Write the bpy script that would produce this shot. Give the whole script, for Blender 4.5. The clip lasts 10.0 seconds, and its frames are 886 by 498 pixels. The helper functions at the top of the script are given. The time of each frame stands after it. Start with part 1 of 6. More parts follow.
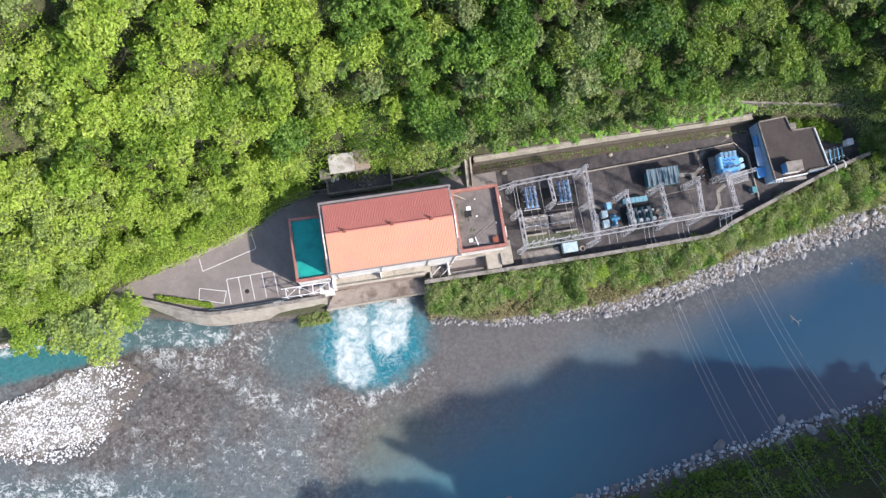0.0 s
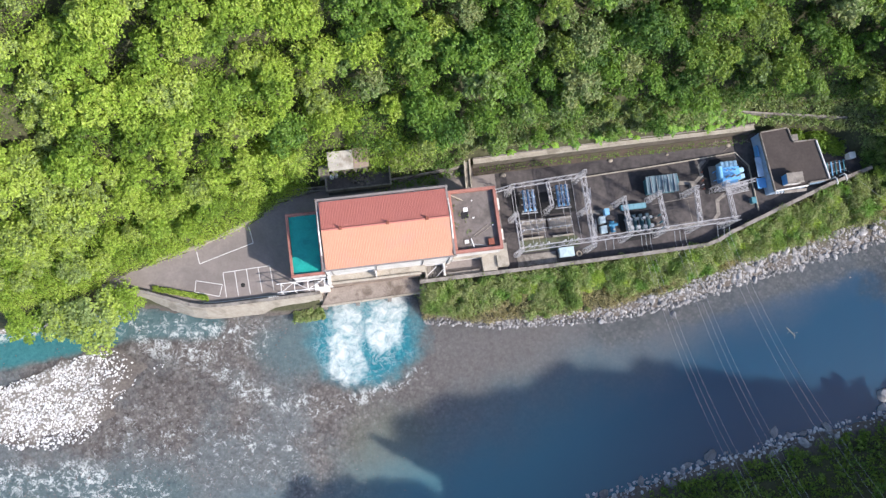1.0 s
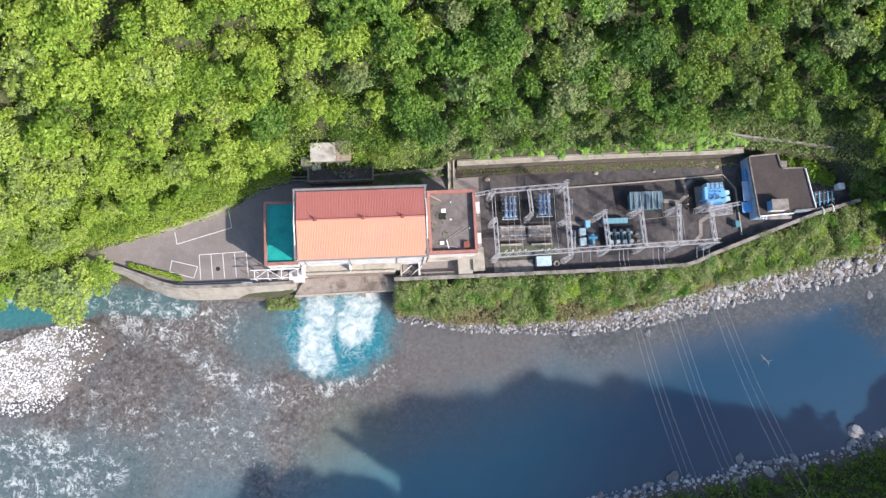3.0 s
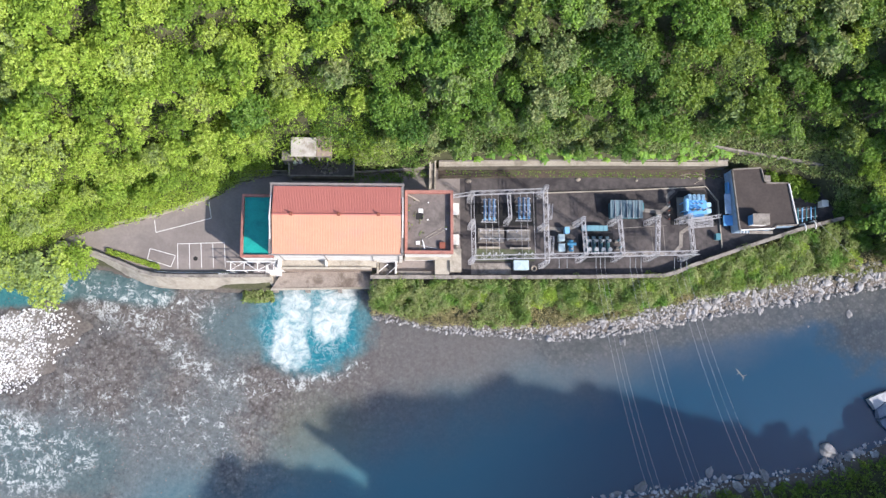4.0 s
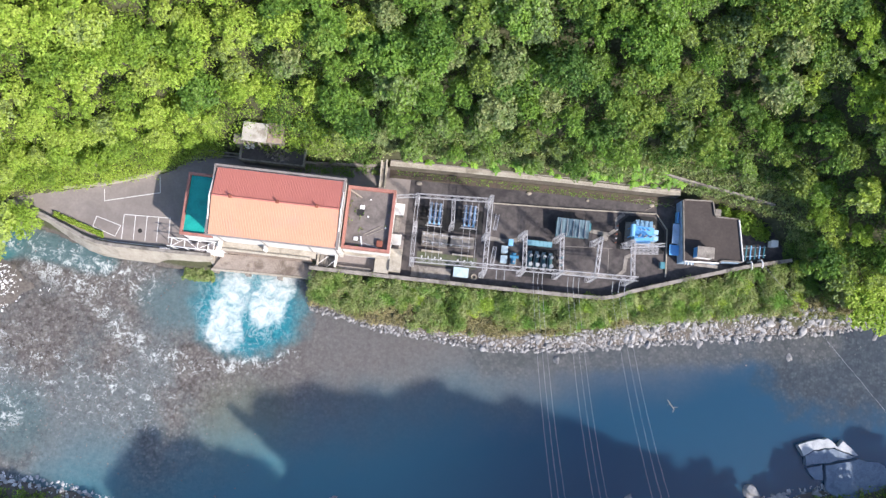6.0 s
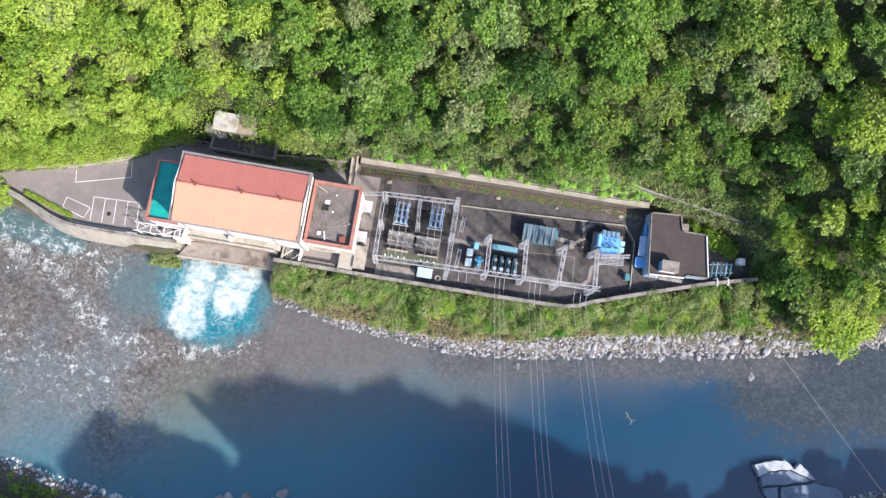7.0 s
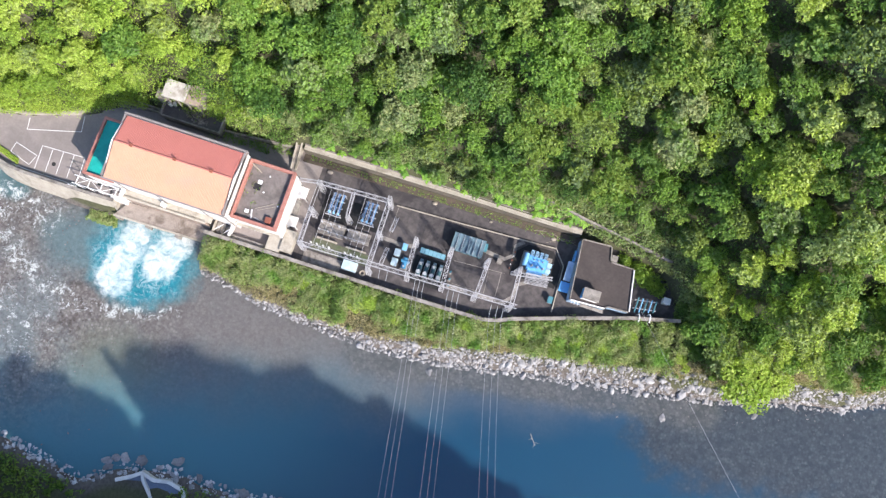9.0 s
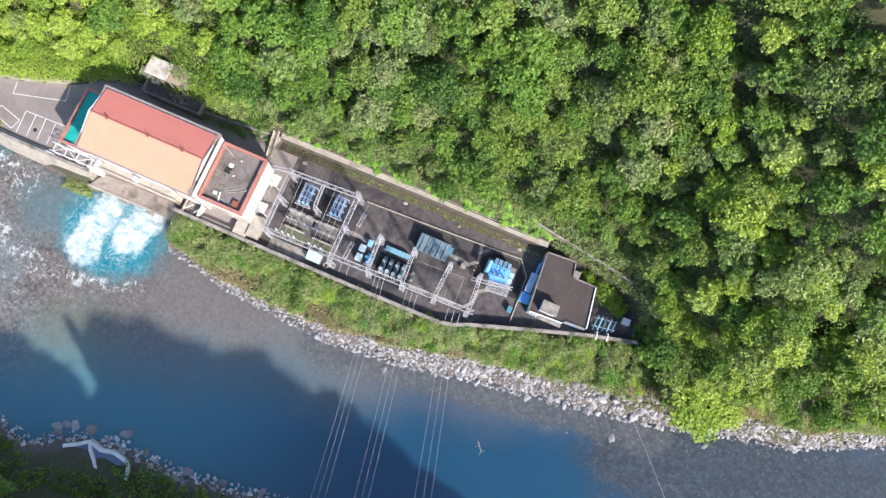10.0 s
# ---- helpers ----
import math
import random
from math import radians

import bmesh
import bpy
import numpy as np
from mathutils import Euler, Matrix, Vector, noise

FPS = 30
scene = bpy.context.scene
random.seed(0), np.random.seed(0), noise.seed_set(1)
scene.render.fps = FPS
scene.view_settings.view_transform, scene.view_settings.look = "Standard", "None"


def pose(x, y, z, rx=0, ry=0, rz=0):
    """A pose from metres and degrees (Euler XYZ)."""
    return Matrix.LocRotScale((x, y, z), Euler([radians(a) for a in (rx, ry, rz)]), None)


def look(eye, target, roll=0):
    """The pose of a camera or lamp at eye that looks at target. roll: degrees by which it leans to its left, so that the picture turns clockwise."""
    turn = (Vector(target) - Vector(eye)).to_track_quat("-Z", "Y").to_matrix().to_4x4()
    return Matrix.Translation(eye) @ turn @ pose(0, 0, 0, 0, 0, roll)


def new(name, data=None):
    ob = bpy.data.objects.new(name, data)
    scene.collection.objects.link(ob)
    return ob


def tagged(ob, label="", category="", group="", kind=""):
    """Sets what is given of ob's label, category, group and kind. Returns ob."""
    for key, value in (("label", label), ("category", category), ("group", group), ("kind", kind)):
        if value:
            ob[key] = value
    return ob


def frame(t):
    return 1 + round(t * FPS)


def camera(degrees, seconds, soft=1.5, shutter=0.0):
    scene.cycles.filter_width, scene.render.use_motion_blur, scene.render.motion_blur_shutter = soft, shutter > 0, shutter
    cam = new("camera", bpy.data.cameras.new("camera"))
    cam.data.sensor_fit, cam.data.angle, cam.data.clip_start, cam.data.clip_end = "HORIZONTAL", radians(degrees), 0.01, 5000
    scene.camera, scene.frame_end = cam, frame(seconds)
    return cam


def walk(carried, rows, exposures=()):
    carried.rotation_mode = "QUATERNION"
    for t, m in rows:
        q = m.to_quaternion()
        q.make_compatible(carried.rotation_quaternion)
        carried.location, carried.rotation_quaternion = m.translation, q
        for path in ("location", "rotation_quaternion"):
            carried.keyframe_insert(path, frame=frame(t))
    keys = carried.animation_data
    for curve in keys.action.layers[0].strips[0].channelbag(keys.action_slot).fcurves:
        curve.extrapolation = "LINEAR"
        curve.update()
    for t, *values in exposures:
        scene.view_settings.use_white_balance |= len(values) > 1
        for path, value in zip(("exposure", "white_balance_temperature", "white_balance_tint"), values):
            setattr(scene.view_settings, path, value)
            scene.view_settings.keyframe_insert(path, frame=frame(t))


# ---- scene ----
cam = camera(59.8, 10.0, soft=1.4)
PATH = [
    (0, (7.192, -18.633, 155.626), (7.386, -18.354, 153.655), 25.8),
    (0.5, (8.355, -18.753, 155.859), (8.538, -18.473, 153.887), 25.1),
    (1, (9.714, -19.374, 156.015), (9.885, -19.086, 154.043), 23.6),
    (1.5, (11.276, -19.5, 156.073), (11.435, -19.212, 154.1), 22.8),
    (2, (13.048, -19.852, 156.213), (13.197, -19.562, 154.24), 22.2),
    (2.5, (14.749, -20.048, 156.205), (14.893, -19.756, 154.232), 22.5),
    (4, (23.474, -19.831, 156.715), (23.587, -19.542, 154.739), 21.4),
    (4.5, (27.083, -19.554, 157.113), (27.183, -19.266, 155.136), 20.8),
    (5, (30.666, -19.541, 157.377), (30.756, -19.251, 155.401), 20.6),
    (5.5, (34.656, -19.466, 157.587), (34.735, -19.174, 155.61), 20.0),
    (7, (48.185, -18.63, 158.406), (48.224, -18.331, 156.428), 17.0),
    (7.5, (53.03, -18.581, 158.691), (53.054, -18.274, 156.715), 15.9),
    (8, (57.921, -18.248, 158.995), (57.929, -17.935, 157.019), 15.0),
    (8.5, (62.961, -17.352, 159.336), (62.951, -17.037, 157.361), 13.8),
    (9, (67.869, -16.598, 159.768), (67.841, -16.279, 157.794), 13.0),
    (9.5, (72.797, -15.763, 160.087), (72.749, -15.438, 158.114), 12.4),
    (10, (78.215, -13.681, 160.538), (78.142, -13.364, 158.565), 10.5),
]
walk(cam, [(t, look(eye, target, roll)) for t, eye, target, roll in PATH], exposures=[(0.0, 0.85, 6200, 16), (5.0, 0.98, 6200, 16), (10.0, 1.18, 6200, 16)])

# ---- light ----
SUN_AZ = Vector((0.81, -0.586, 0.0)).normalized()
SUN_EL = radians(39)
sun_dir = Vector((SUN_AZ.x * math.cos(SUN_EL), SUN_AZ.y * math.cos(SUN_EL), math.sin(SUN_EL)))
sun_data = bpy.data.lights.new("sun", "SUN")
sun_data.energy, sun_data.angle, sun_data.color = 3.5, radians(1.0), (1.0, 0.93, 0.82)
sun = new("sun", sun_data)
sun.matrix_world = look(sun_dir * 300, (0, 0, 0))
world = bpy.data.worlds.new("sky")
scene.world = world
world.use_nodes = True
wn = world.node_tree
sky = wn.nodes.new("ShaderNodeTexSky")
sky.sky_type, sky.sun_disc = "NISHITA", False
sky.sun_elevation, sky.sun_rotation = SUN_EL, math.atan2(SUN_AZ.x, SUN_AZ.y)
wn.links.new(sky.outputs[0], wn.nodes["Background"].inputs[0])
wn.nodes["Background"].inputs[1].default_value = 0.15

# ---- materials ----


def nodes_of(name):
    m = bpy.data.materials.new(name)
    m.use_nodes = True
    nt = m.node_tree
    return m, nt, nt.nodes["Principled BSDF"]


def node(nt, kind, **values):
    n = nt.nodes.new(kind)
    for k, v in values.items():
        n.inputs[k.replace("_", " ")].default_value = v
    return n


def ramp(nt, fac, stops):
    r = nt.nodes.new("ShaderNodeValToRGB")
    el = r.color_ramp.elements
    while len(el) < len(stops):
        el.new(0.5)
    for e, (p, c) in zip(el, stops):
        e.position, e.color = p, (*c, 1) if len(c) == 3 else c
    nt.links.new(fac, r.inputs[0])
    return r.outputs[0]


def blend(nt, fac, a, b, mode="MIX"):
    m = nt.nodes.new("ShaderNodeMix")
    m.data_type, m.blend_type = "RGBA", mode
    for sock, v in ((m.inputs[0], fac), (m.inputs[6], a), (m.inputs[7], b)):
        if isinstance(v, (int, float)):
            sock.default_value = v
        elif isinstance(v, tuple):
            sock.default_value = (*v, 1)
        else:
            nt.links.new(v, sock)
    return m.outputs[2]


def calc(nt, op, a, b=0.0, c=0.0, clamp=False):
    m = nt.nodes.new("ShaderNodeMath")
    m.operation, m.use_clamp = op, clamp
    for sock, v in zip(m.inputs, (a, b, c)):
        if isinstance(v, (int, float)):
            sock.default_value = v
        else:
            nt.links.new(v, sock)
    return m.outputs[0]


def step(nt, v, lo, hi):
    m = nt.nodes.new("ShaderNodeMapRange")
    m.interpolation_type = "SMOOTHSTEP"
    nt.links.new(v, m.inputs[0])
    m.inputs[1].default_value, m.inputs[2].default_value = lo, hi
    return m.outputs[0]


def place_of(nt, world_space=False):
    if world_space:
        return nt.nodes.new("ShaderNodeNewGeometry").outputs["Position"]
    return nt.nodes.new("ShaderNodeTexCoord").outputs["Object"]


def noise_of(nt, vec, scale, detail=5.0, rough=0.6, warp=0.0):
    n = node(nt, "ShaderNodeTexNoise", Scale=scale, Detail=detail, Roughness=rough, Distortion=warp)
    nt.links.new(vec, n.inputs["Vector"])
    return n.outputs["Fac"]


def surface(name, dark, light, scale=1.5, rough=0.8, bump=0.1, metal=0.0, stain=None, stain_scale=0.25, stain_amount=0.6, spread=0.0, island=0.0):
    """A weathered surface: grain between two colours, larger stains, fine relief; spread varies it from object to object."""
    m, nt, p = nodes_of(name)
    pos = place_of(nt)
    fine = noise_of(nt, pos, scale * 6, 6)
    big = noise_of(nt, pos, scale, 4)
    mixed = calc(nt, "ADD", calc(nt, "MULTIPLY", fine, 0.5), calc(nt, "MULTIPLY", big, 0.5))
    col = ramp(nt, mixed, [(0.33, dark), (0.66, light)])
    if stain:
        st = noise_of(nt, pos, stain_scale, 6, 0.65, 0.4)
        col = blend(nt, calc(nt, "MULTIPLY", step(nt, st, 0.46, 0.68), stain_amount), col, stain)
    if spread or island:
        rnd = nt.nodes.new("ShaderNodeObjectInfo").outputs["Random"] if spread else nt.nodes.new("ShaderNodeNewGeometry").outputs["Random Per Island"]
        amount = spread or island
        hsv = nt.nodes.new("ShaderNodeHueSaturation")
        nt.links.new(calc(nt, "ADD", calc(nt, "MULTIPLY", rnd, amount), 1 - amount / 2), hsv.inputs["Value"])
        nt.links.new(col, hsv.inputs["Color"])
        col = hsv.outputs[0]
    nt.links.new(col, p.inputs["Base Color"])
    p.inputs["Roughness"].default_value, p.inputs["Metallic"].default_value = rough, metal
    b = node(nt, "ShaderNodeBump", Strength=0.5, Distance=bump)
    nt.links.new(fine, b.inputs["Height"])
    nt.links.new(b.outputs[0], p.inputs["Normal"])
    return m


def foliage(name, stops, rough=0.55, through_light=0.3, leafy=0.26, patchy=0.9):
    """Leaves: the colour differs from tree to tree and from leaf to leaf."""
    m, nt, p = nodes_of(name)
    obj = nt.nodes.new("ShaderNodeObjectInfo").outputs["Random"]
    leaf = nt.nodes.new("ShaderNodeNewGeometry").outputs["Random Per Island"]
    patch = noise_of(nt, place_of(nt, True), 0.16, 3)
    v = calc(nt, "ADD", calc(nt, "MULTIPLY", obj, 0.62), calc(nt, "MULTIPLY", leaf, leafy))
    v = calc(nt, "ADD", v, calc(nt, "MULTIPLY", calc(nt, "SUBTRACT", patch, 0.4), patchy), clamp=True)
    n = len(stops) - 1
    col = ramp(nt, v, [(0.1 + 0.8 * i / n, c) for i, c in enumerate(stops)])
    sprig = noise_of(nt, place_of(nt, True), 3.4, 4, 0.85)
    tone = nt.nodes.new("ShaderNodeHueSaturation")
    nt.links.new(calc(nt, "ADD", calc(nt, "MULTIPLY", step(nt, sprig, 0.36, 0.64), 0.95), 0.58), tone.inputs["Value"])
    nt.links.new(col, tone.inputs["Color"])
    col = tone.outputs[0]
    nt.links.new(col, p.inputs["Base Color"])
    p.inputs["Roughness"].default_value = rough
    p.inputs["Specular IOR Level"].default_value = 0.3
    tr = nt.nodes.new("ShaderNodeBsdfTranslucent")
    nt.links.new(blend(nt, 1.0, col, (1.0, 1.0, 0.55), "MULTIPLY"), tr.inputs[0])
    mx = nt.nodes.new("ShaderNodeMixShader")
    mx.inputs[0].default_value = through_light
    nt.links.new(p.outputs[0], mx.inputs[1])
    nt.links.new(tr.outputs[0], mx.inputs[2])
    nt.links.new(mx.outputs[0], nt.nodes["Material Output"].inputs[0])
    return m


LEAF_WEST = foliage("leaf_yellow_green", [(0.13, 0.23, 0.034), (0.22, 0.34, 0.045), (0.31, 0.44, 0.06), (0.40, 0.50, 0.09), (0.26, 0.34, 0.12)], through_light=0.4)
LEAF_MID = foliage("leaf_green", [(0.072, 0.155, 0.034), (0.135, 0.255, 0.042), (0.205, 0.34, 0.05), (0.20, 0.275, 0.11), (0.31, 0.35, 0.14)], through_light=0.38)
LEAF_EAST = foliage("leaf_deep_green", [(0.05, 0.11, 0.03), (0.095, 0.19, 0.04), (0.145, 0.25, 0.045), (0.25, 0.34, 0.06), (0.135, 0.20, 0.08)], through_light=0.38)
LEAF_SHRUB = foliage("leaf_bank_shrub", [(0.06, 0.13, 0.035), (0.13, 0.23, 0.05), (0.21, 0.31, 0.075), (0.33, 0.36, 0.16), (0.16, 0.31, 0.055)], through_light=0.35, leafy=0.14, patchy=1.9)
LEAF_BROAD = foliage("leaf_broad", [(0.07, 0.17, 0.024), (0.14, 0.29, 0.035), (0.24, 0.41, 0.05)], through_light=0.3)
STRAW = foliage("leaf_straw", [(0.13, 0.16, 0.05), (0.26, 0.26, 0.11), (0.38, 0.33, 0.18), (0.20, 0.24, 0.07)], through_light=0.3, leafy=0.14, patchy=1.6)
TWIG = foliage("leaf_dry", [(0.12, 0.14, 0.07), (0.19, 0.19, 0.11), (0.15, 0.18, 0.07)], through_light=0.1)
BARK = surface("bark", (0.06, 0.05, 0.04), (0.16, 0.13, 0.10), 1.0, 0.9, 0.05)
CONCRETE = surface("concrete_weathered", (0.17, 0.152, 0.13), (0.33, 0.30, 0.26), 0.7, 0.9, 0.03, stain=(0.08, 0.068, 0.056), stain_scale=0.55, stain_amount=0.75)
CONCRETE_PALE = surface("concrete_pale", (0.30, 0.265, 0.21), (0.46, 0.42, 0.345), 0.5, 0.9, 0.03, stain=(0.15, 0.13, 0.095), stain_scale=0.3, stain_amount=0.6)
CONCRETE_BROWN = surface("concrete_brown", (0.26, 0.19, 0.14), (0.38, 0.30, 0.24), 0.4, 0.9, 0.03, stain=(0.13, 0.10, 0.08), stain_scale=0.3)
ASPHALT = surface("asphalt", (0.20, 0.172, 0.155), (0.275, 0.24, 0.218), 0.35, 0.9, 0.02, stain=(0.145, 0.125, 0.115), stain_scale=0.09, stain_amount=0.6)
YARD = surface("yard_concrete", (0.030, 0.027, 0.028), (0.122, 0.106, 0.099), 0.16, 0.9, 0.02, stain=(0.028, 0.024, 0.025), stain_scale=0.13, stain_amount=0.9)
PLASTER = surface("plaster_white", (0.68, 0.65, 0.6), (0.8, 0.78, 0.74), 0.4, 0.85, 0.01, stain=(0.42, 0.39, 0.33), stain_scale=0.35, stain_amount=0.55)
PARAPET_RED = surface("parapet_red", (0.31, 0.125, 0.095), (0.43, 0.20, 0.155), 0.5, 0.85, 0.01, stain=(0.2, 0.09, 0.07), stain_scale=0.4)
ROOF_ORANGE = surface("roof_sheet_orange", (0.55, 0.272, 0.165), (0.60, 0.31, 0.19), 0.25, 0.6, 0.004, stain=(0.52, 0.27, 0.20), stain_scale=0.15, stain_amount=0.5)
ROOF_GREY = surface("roof_grey", (0.13, 0.11, 0.10), (0.22, 0.19, 0.17), 0.4, 0.9, 0.02, stain=(0.08, 0.07, 0.06), stain_scale=0.3, stain_amount=0.7)
ROOF_BROWN = surface("roof_brown", (0.046, 0.037, 0.034), (0.076, 0.062, 0.056), 0.3, 0.9, 0.02, stain=(0.045, 0.037, 0.034), stain_scale=0.12, stain_amount=0.6)
ROOF_TEAL = surface("roof_teal", (0.0, 0.29, 0.245), (0.01, 0.37, 0.31), 0.5, 0.6, 0.006, stain=(0.0, 0.19, 0.18), stain_scale=0.45, stain_amount=0.6)
GUTTER = surface("gutter_grey", (0.16, 0.14, 0.13), (0.28, 0.25, 0.23), 0.8, 0.7, 0.01)
STEEL = surface("steel_galvanised", (0.37, 0.365, 0.37), (0.52, 0.515, 0.52), 1.5, 0.55, 0.004, metal=0.15)
CABINET_PAINT = surface("paint_pale_cyan", (0.40, 0.53, 0.57), (0.52, 0.63, 0.66), 0.8, 0.6, 0.004, stain=(0.28, 0.36, 0.38), stain_scale=0.9)
WHITE = surface("white_paint", (0.74, 0.73, 0.70), (0.82, 0.81, 0.79), 0.8, 0.6, 0.004)
LINE = surface("line_paint", (0.62, 0.60, 0.57), (0.78, 0.77, 0.74), 2.5, 0.8, 0.002, stain=(0.3, 0.28, 0.26), stain_scale=1.5, stain_amount=0.6)
BLUE = surface("paint_light_blue", (0.10, 0.33, 0.66), (0.15, 0.42, 0.76), 0.8, 0.45, 0.006)
BLUE_PALE = surface("paint_pale_blue", (0.15, 0.38, 0.62), (0.24, 0.50, 0.74), 0.8, 0.5, 0.004)
TEAL_LIGHT = surface("paint_teal_light", (0.13, 0.29, 0.36), (0.19, 0.37, 0.43), 1.0, 0.5, 0.004)
MOSSY_WALL = surface("mossy_wall", (0.085, 0.072, 0.055), (0.19, 0.165, 0.13), 0.5, 0.9, 0.03, stain=(0.05, 0.055, 0.03), stain_scale=0.4, stain_amount=0.7)
# blue of sky-lit shade put into the colour of white walls
WALL_SHADE_BLUE = surface("wall_shade_blue", (0.32, 0.46, 0.62), (0.42, 0.56, 0.70), 0.8, 0.7, 0.006, stain=(0.22, 0.30, 0.38), stain_scale=0.5)
STEEL_BLUE = surface("paint_steel_blue", (0.07, 0.17, 0.33), (0.13, 0.27, 0.46), 1.2, 0.5, 0.004)
BLUE_GREY = surface("sheet_blue_grey", (0.085, 0.14, 0.17), (0.13, 0.20, 0.23), 0.8, 0.5, 0.004, stain=(0.06, 0.09, 0.10), stain_scale=0.6)
TEAL_DARK = surface("paint_teal", (0.04, 0.16, 0.20), (0.08, 0.24, 0.28), 1.0, 0.5, 0.004)
DARK = surface("dark_recess", (0.011, 0.011, 0.011), (0.03, 0.029, 0.028), 1.0, 0.9, 0.01)
WOOD = surface("old_timber", (0.26, 0.22, 0.17), (0.40, 0.35, 0.28), 1.5, 0.85, 0.01)
RUST = surface("rusty_red", (0.20, 0.06, 0.035), (0.28, 0.09, 0.055), 1.5, 0.8, 0.01)
PORCELAIN = surface("porcelain_grey", (0.28, 0.30, 0.31), (0.40, 0.42, 0.43), 3.0, 0.3, 0.002)
ROCK = surface("river_rock", (0.17, 0.167, 0.167), (0.37, 0.365, 0.36), 1.2, 0.85, 0.06, spread=0.7)
RIVER_STONE = surface("shallow_stone", (0.08, 0.07, 0.06), (0.2, 0.18, 0.16), 1.2, 0.6, 0.05, island=0.9)
ROCK_STUFF = surface("river_stone", (0.17, 0.162, 0.155), (0.38, 0.37, 0.36), 1.2, 0.85, 0.05, island=0.8)
PEBBLE = surface("pale_pebble", (0.62, 0.60, 0.56), (0.8, 0.79, 0.76), 1.0, 0.8, 0.03, island=0.5)

# ---- helpers for meshes ----


def mesh_of(name, bm):
    me = bpy.data.meshes.new(name)
    bm.to_mesh(me)
    bm.free()
    return me


def thing(name, label, category, group="", kind="", at=(0, 0, 0)):
    ob = new(name)
    ob.empty_display_size = 0.3
    ob.location = at
    return tagged(ob, label, category, group, kind)


def part(name, bm, material, parent=None, label="", smooth=False):
    me = mesh_of(name, bm) if isinstance(bm, bmesh.types.BMesh) else bm
    if not me.materials:
        me.materials.append(material)
    if smooth:
        for p in me.polygons:
            p.use_smooth = True
    ob = new(name, me)
    ob.parent = parent
    if label:
        tagged(ob, label)
    return ob


def box(bm, x0, y0, z0, x1, y1, z1, bevel=0.0):
    m = Matrix.LocRotScale(((x0 + x1) / 2, (y0 + y1) / 2, (z0 + z1) / 2), None, (abs(x1 - x0), abs(y1 - y0), abs(z1 - z0)))
    vs = bmesh.ops.create_cube(bm, size=1, matrix=m)["verts"]
    if bevel:
        bmesh.ops.bevel(bm, geom=list({e for v in vs for e in v.link_edges}), offset=bevel, segments=1, affect="EDGES")
    return bm


def boxes(*rows, bevel=0.0):
    bm = bmesh.new()
    for r in rows:
        box(bm, *r, bevel=bevel)
    return bm


def prism(points, z0, z1, bm=None):
    """An upright prism on a plan outline."""
    bm = bm or bmesh.new()
    lo = [bm.verts.new((x, y, z0)) for x, y in points]
    hi = [bm.verts.new((x, y, z1)) for x, y in points]
    n = len(points)
    bm.faces.new(hi)
    bm.faces.new(lo[::-1])
    for i in range(n):
        bm.faces.new((lo[i], lo[(i + 1) % n], hi[(i + 1) % n], hi[i]))
    bmesh.ops.recalc_face_normals(bm, faces=bm.faces)
    return bm


def bar(bm, a, b, r=0.05, sides=4, r2=None):
    a, b = Vector(a), Vector(b)
    d = b - a
    if d.length < 1e-5:
        return bm
    m = Matrix.Translation((a + b) / 2) @ d.to_track_quat("Z", "Y").to_matrix().to_4x4() @ Matrix.Rotation(math.pi / 4, 4, "Z")
    bmesh.ops.create_cone(bm, cap_ends=True, segments=sides, radius1=r, radius2=r if r2 is None else r2, depth=d.length, matrix=m)
    return bm


def tube(points, r, sides=6):
    """A bent round bar as one closed skin."""
    bm = bmesh.new()
    pts = [Vector(p) for p in points]
    rings = []
    for i, p in enumerate(pts):
        d = (pts[min(i + 1, len(pts) - 1)] - pts[max(i - 1, 0)]).normalized()
        u = d.cross(Vector((0, 0, 1)) if abs(d.z) < 0.9 else Vector((1, 0, 0))).normalized()
        v = d.cross(u)
        rings.append([bm.verts.new(p + (u * math.cos(k * math.tau / sides) + v * math.sin(k * math.tau / sides)) * r) for k in range(sides)])
    for a, b in zip(rings, rings[1:]):
        for k in range(sides):
            bm.faces.new((a[k], a[(k + 1) % sides], b[(k + 1) % sides], b[k]))
    bm.faces.new(rings[0]), bm.faces.new(rings[-1][::-1])
    bmesh.ops.recalc_face_normals(bm, faces=bm.faces)
    return bm


def strip_wall(path, width, z0, z1, bm=None):
    """A wall of even width along a plan line; z0 and z1 may be lists along it."""
    bm = bm or bmesh.new()
    n = len(path)
    z0 = z0 if isinstance(z0, (list, tuple)) else [z0] * n
    z1 = z1 if isinstance(z1, (list, tuple)) else [z1] * n
    rows = []
    for i, (x, y) in enumerate(path):
        a, b = Vector(path[max(i - 1, 0)]), Vector(path[min(i + 1, n - 1)])
        d = (b - a).normalized()
        nx, ny = -d.y * width / 2, d.x * width / 2
        rows.append([bm.verts.new(c) for c in ((x - nx, y - ny, z0[i]), (x + nx, y + ny, z0[i]), (x + nx, y + ny, z1[i]), (x - nx, y - ny, z1[i]))])
    for p, q in zip(rows, rows[1:]):
        for k in range(4):
            bm.faces.new((p[k], p[(k + 1) % 4], q[(k + 1) % 4], q[k]))
    bm.faces.new(rows[0])
    bm.faces.new(rows[-1][::-1])
    bmesh.ops.recalc_face_normals(bm, faces=bm.faces)
    return bm


def raw(name, verts, faces):
    me = bpy.data.meshes.new(name)
    me.from_pydata(verts, [], faces)
    return me


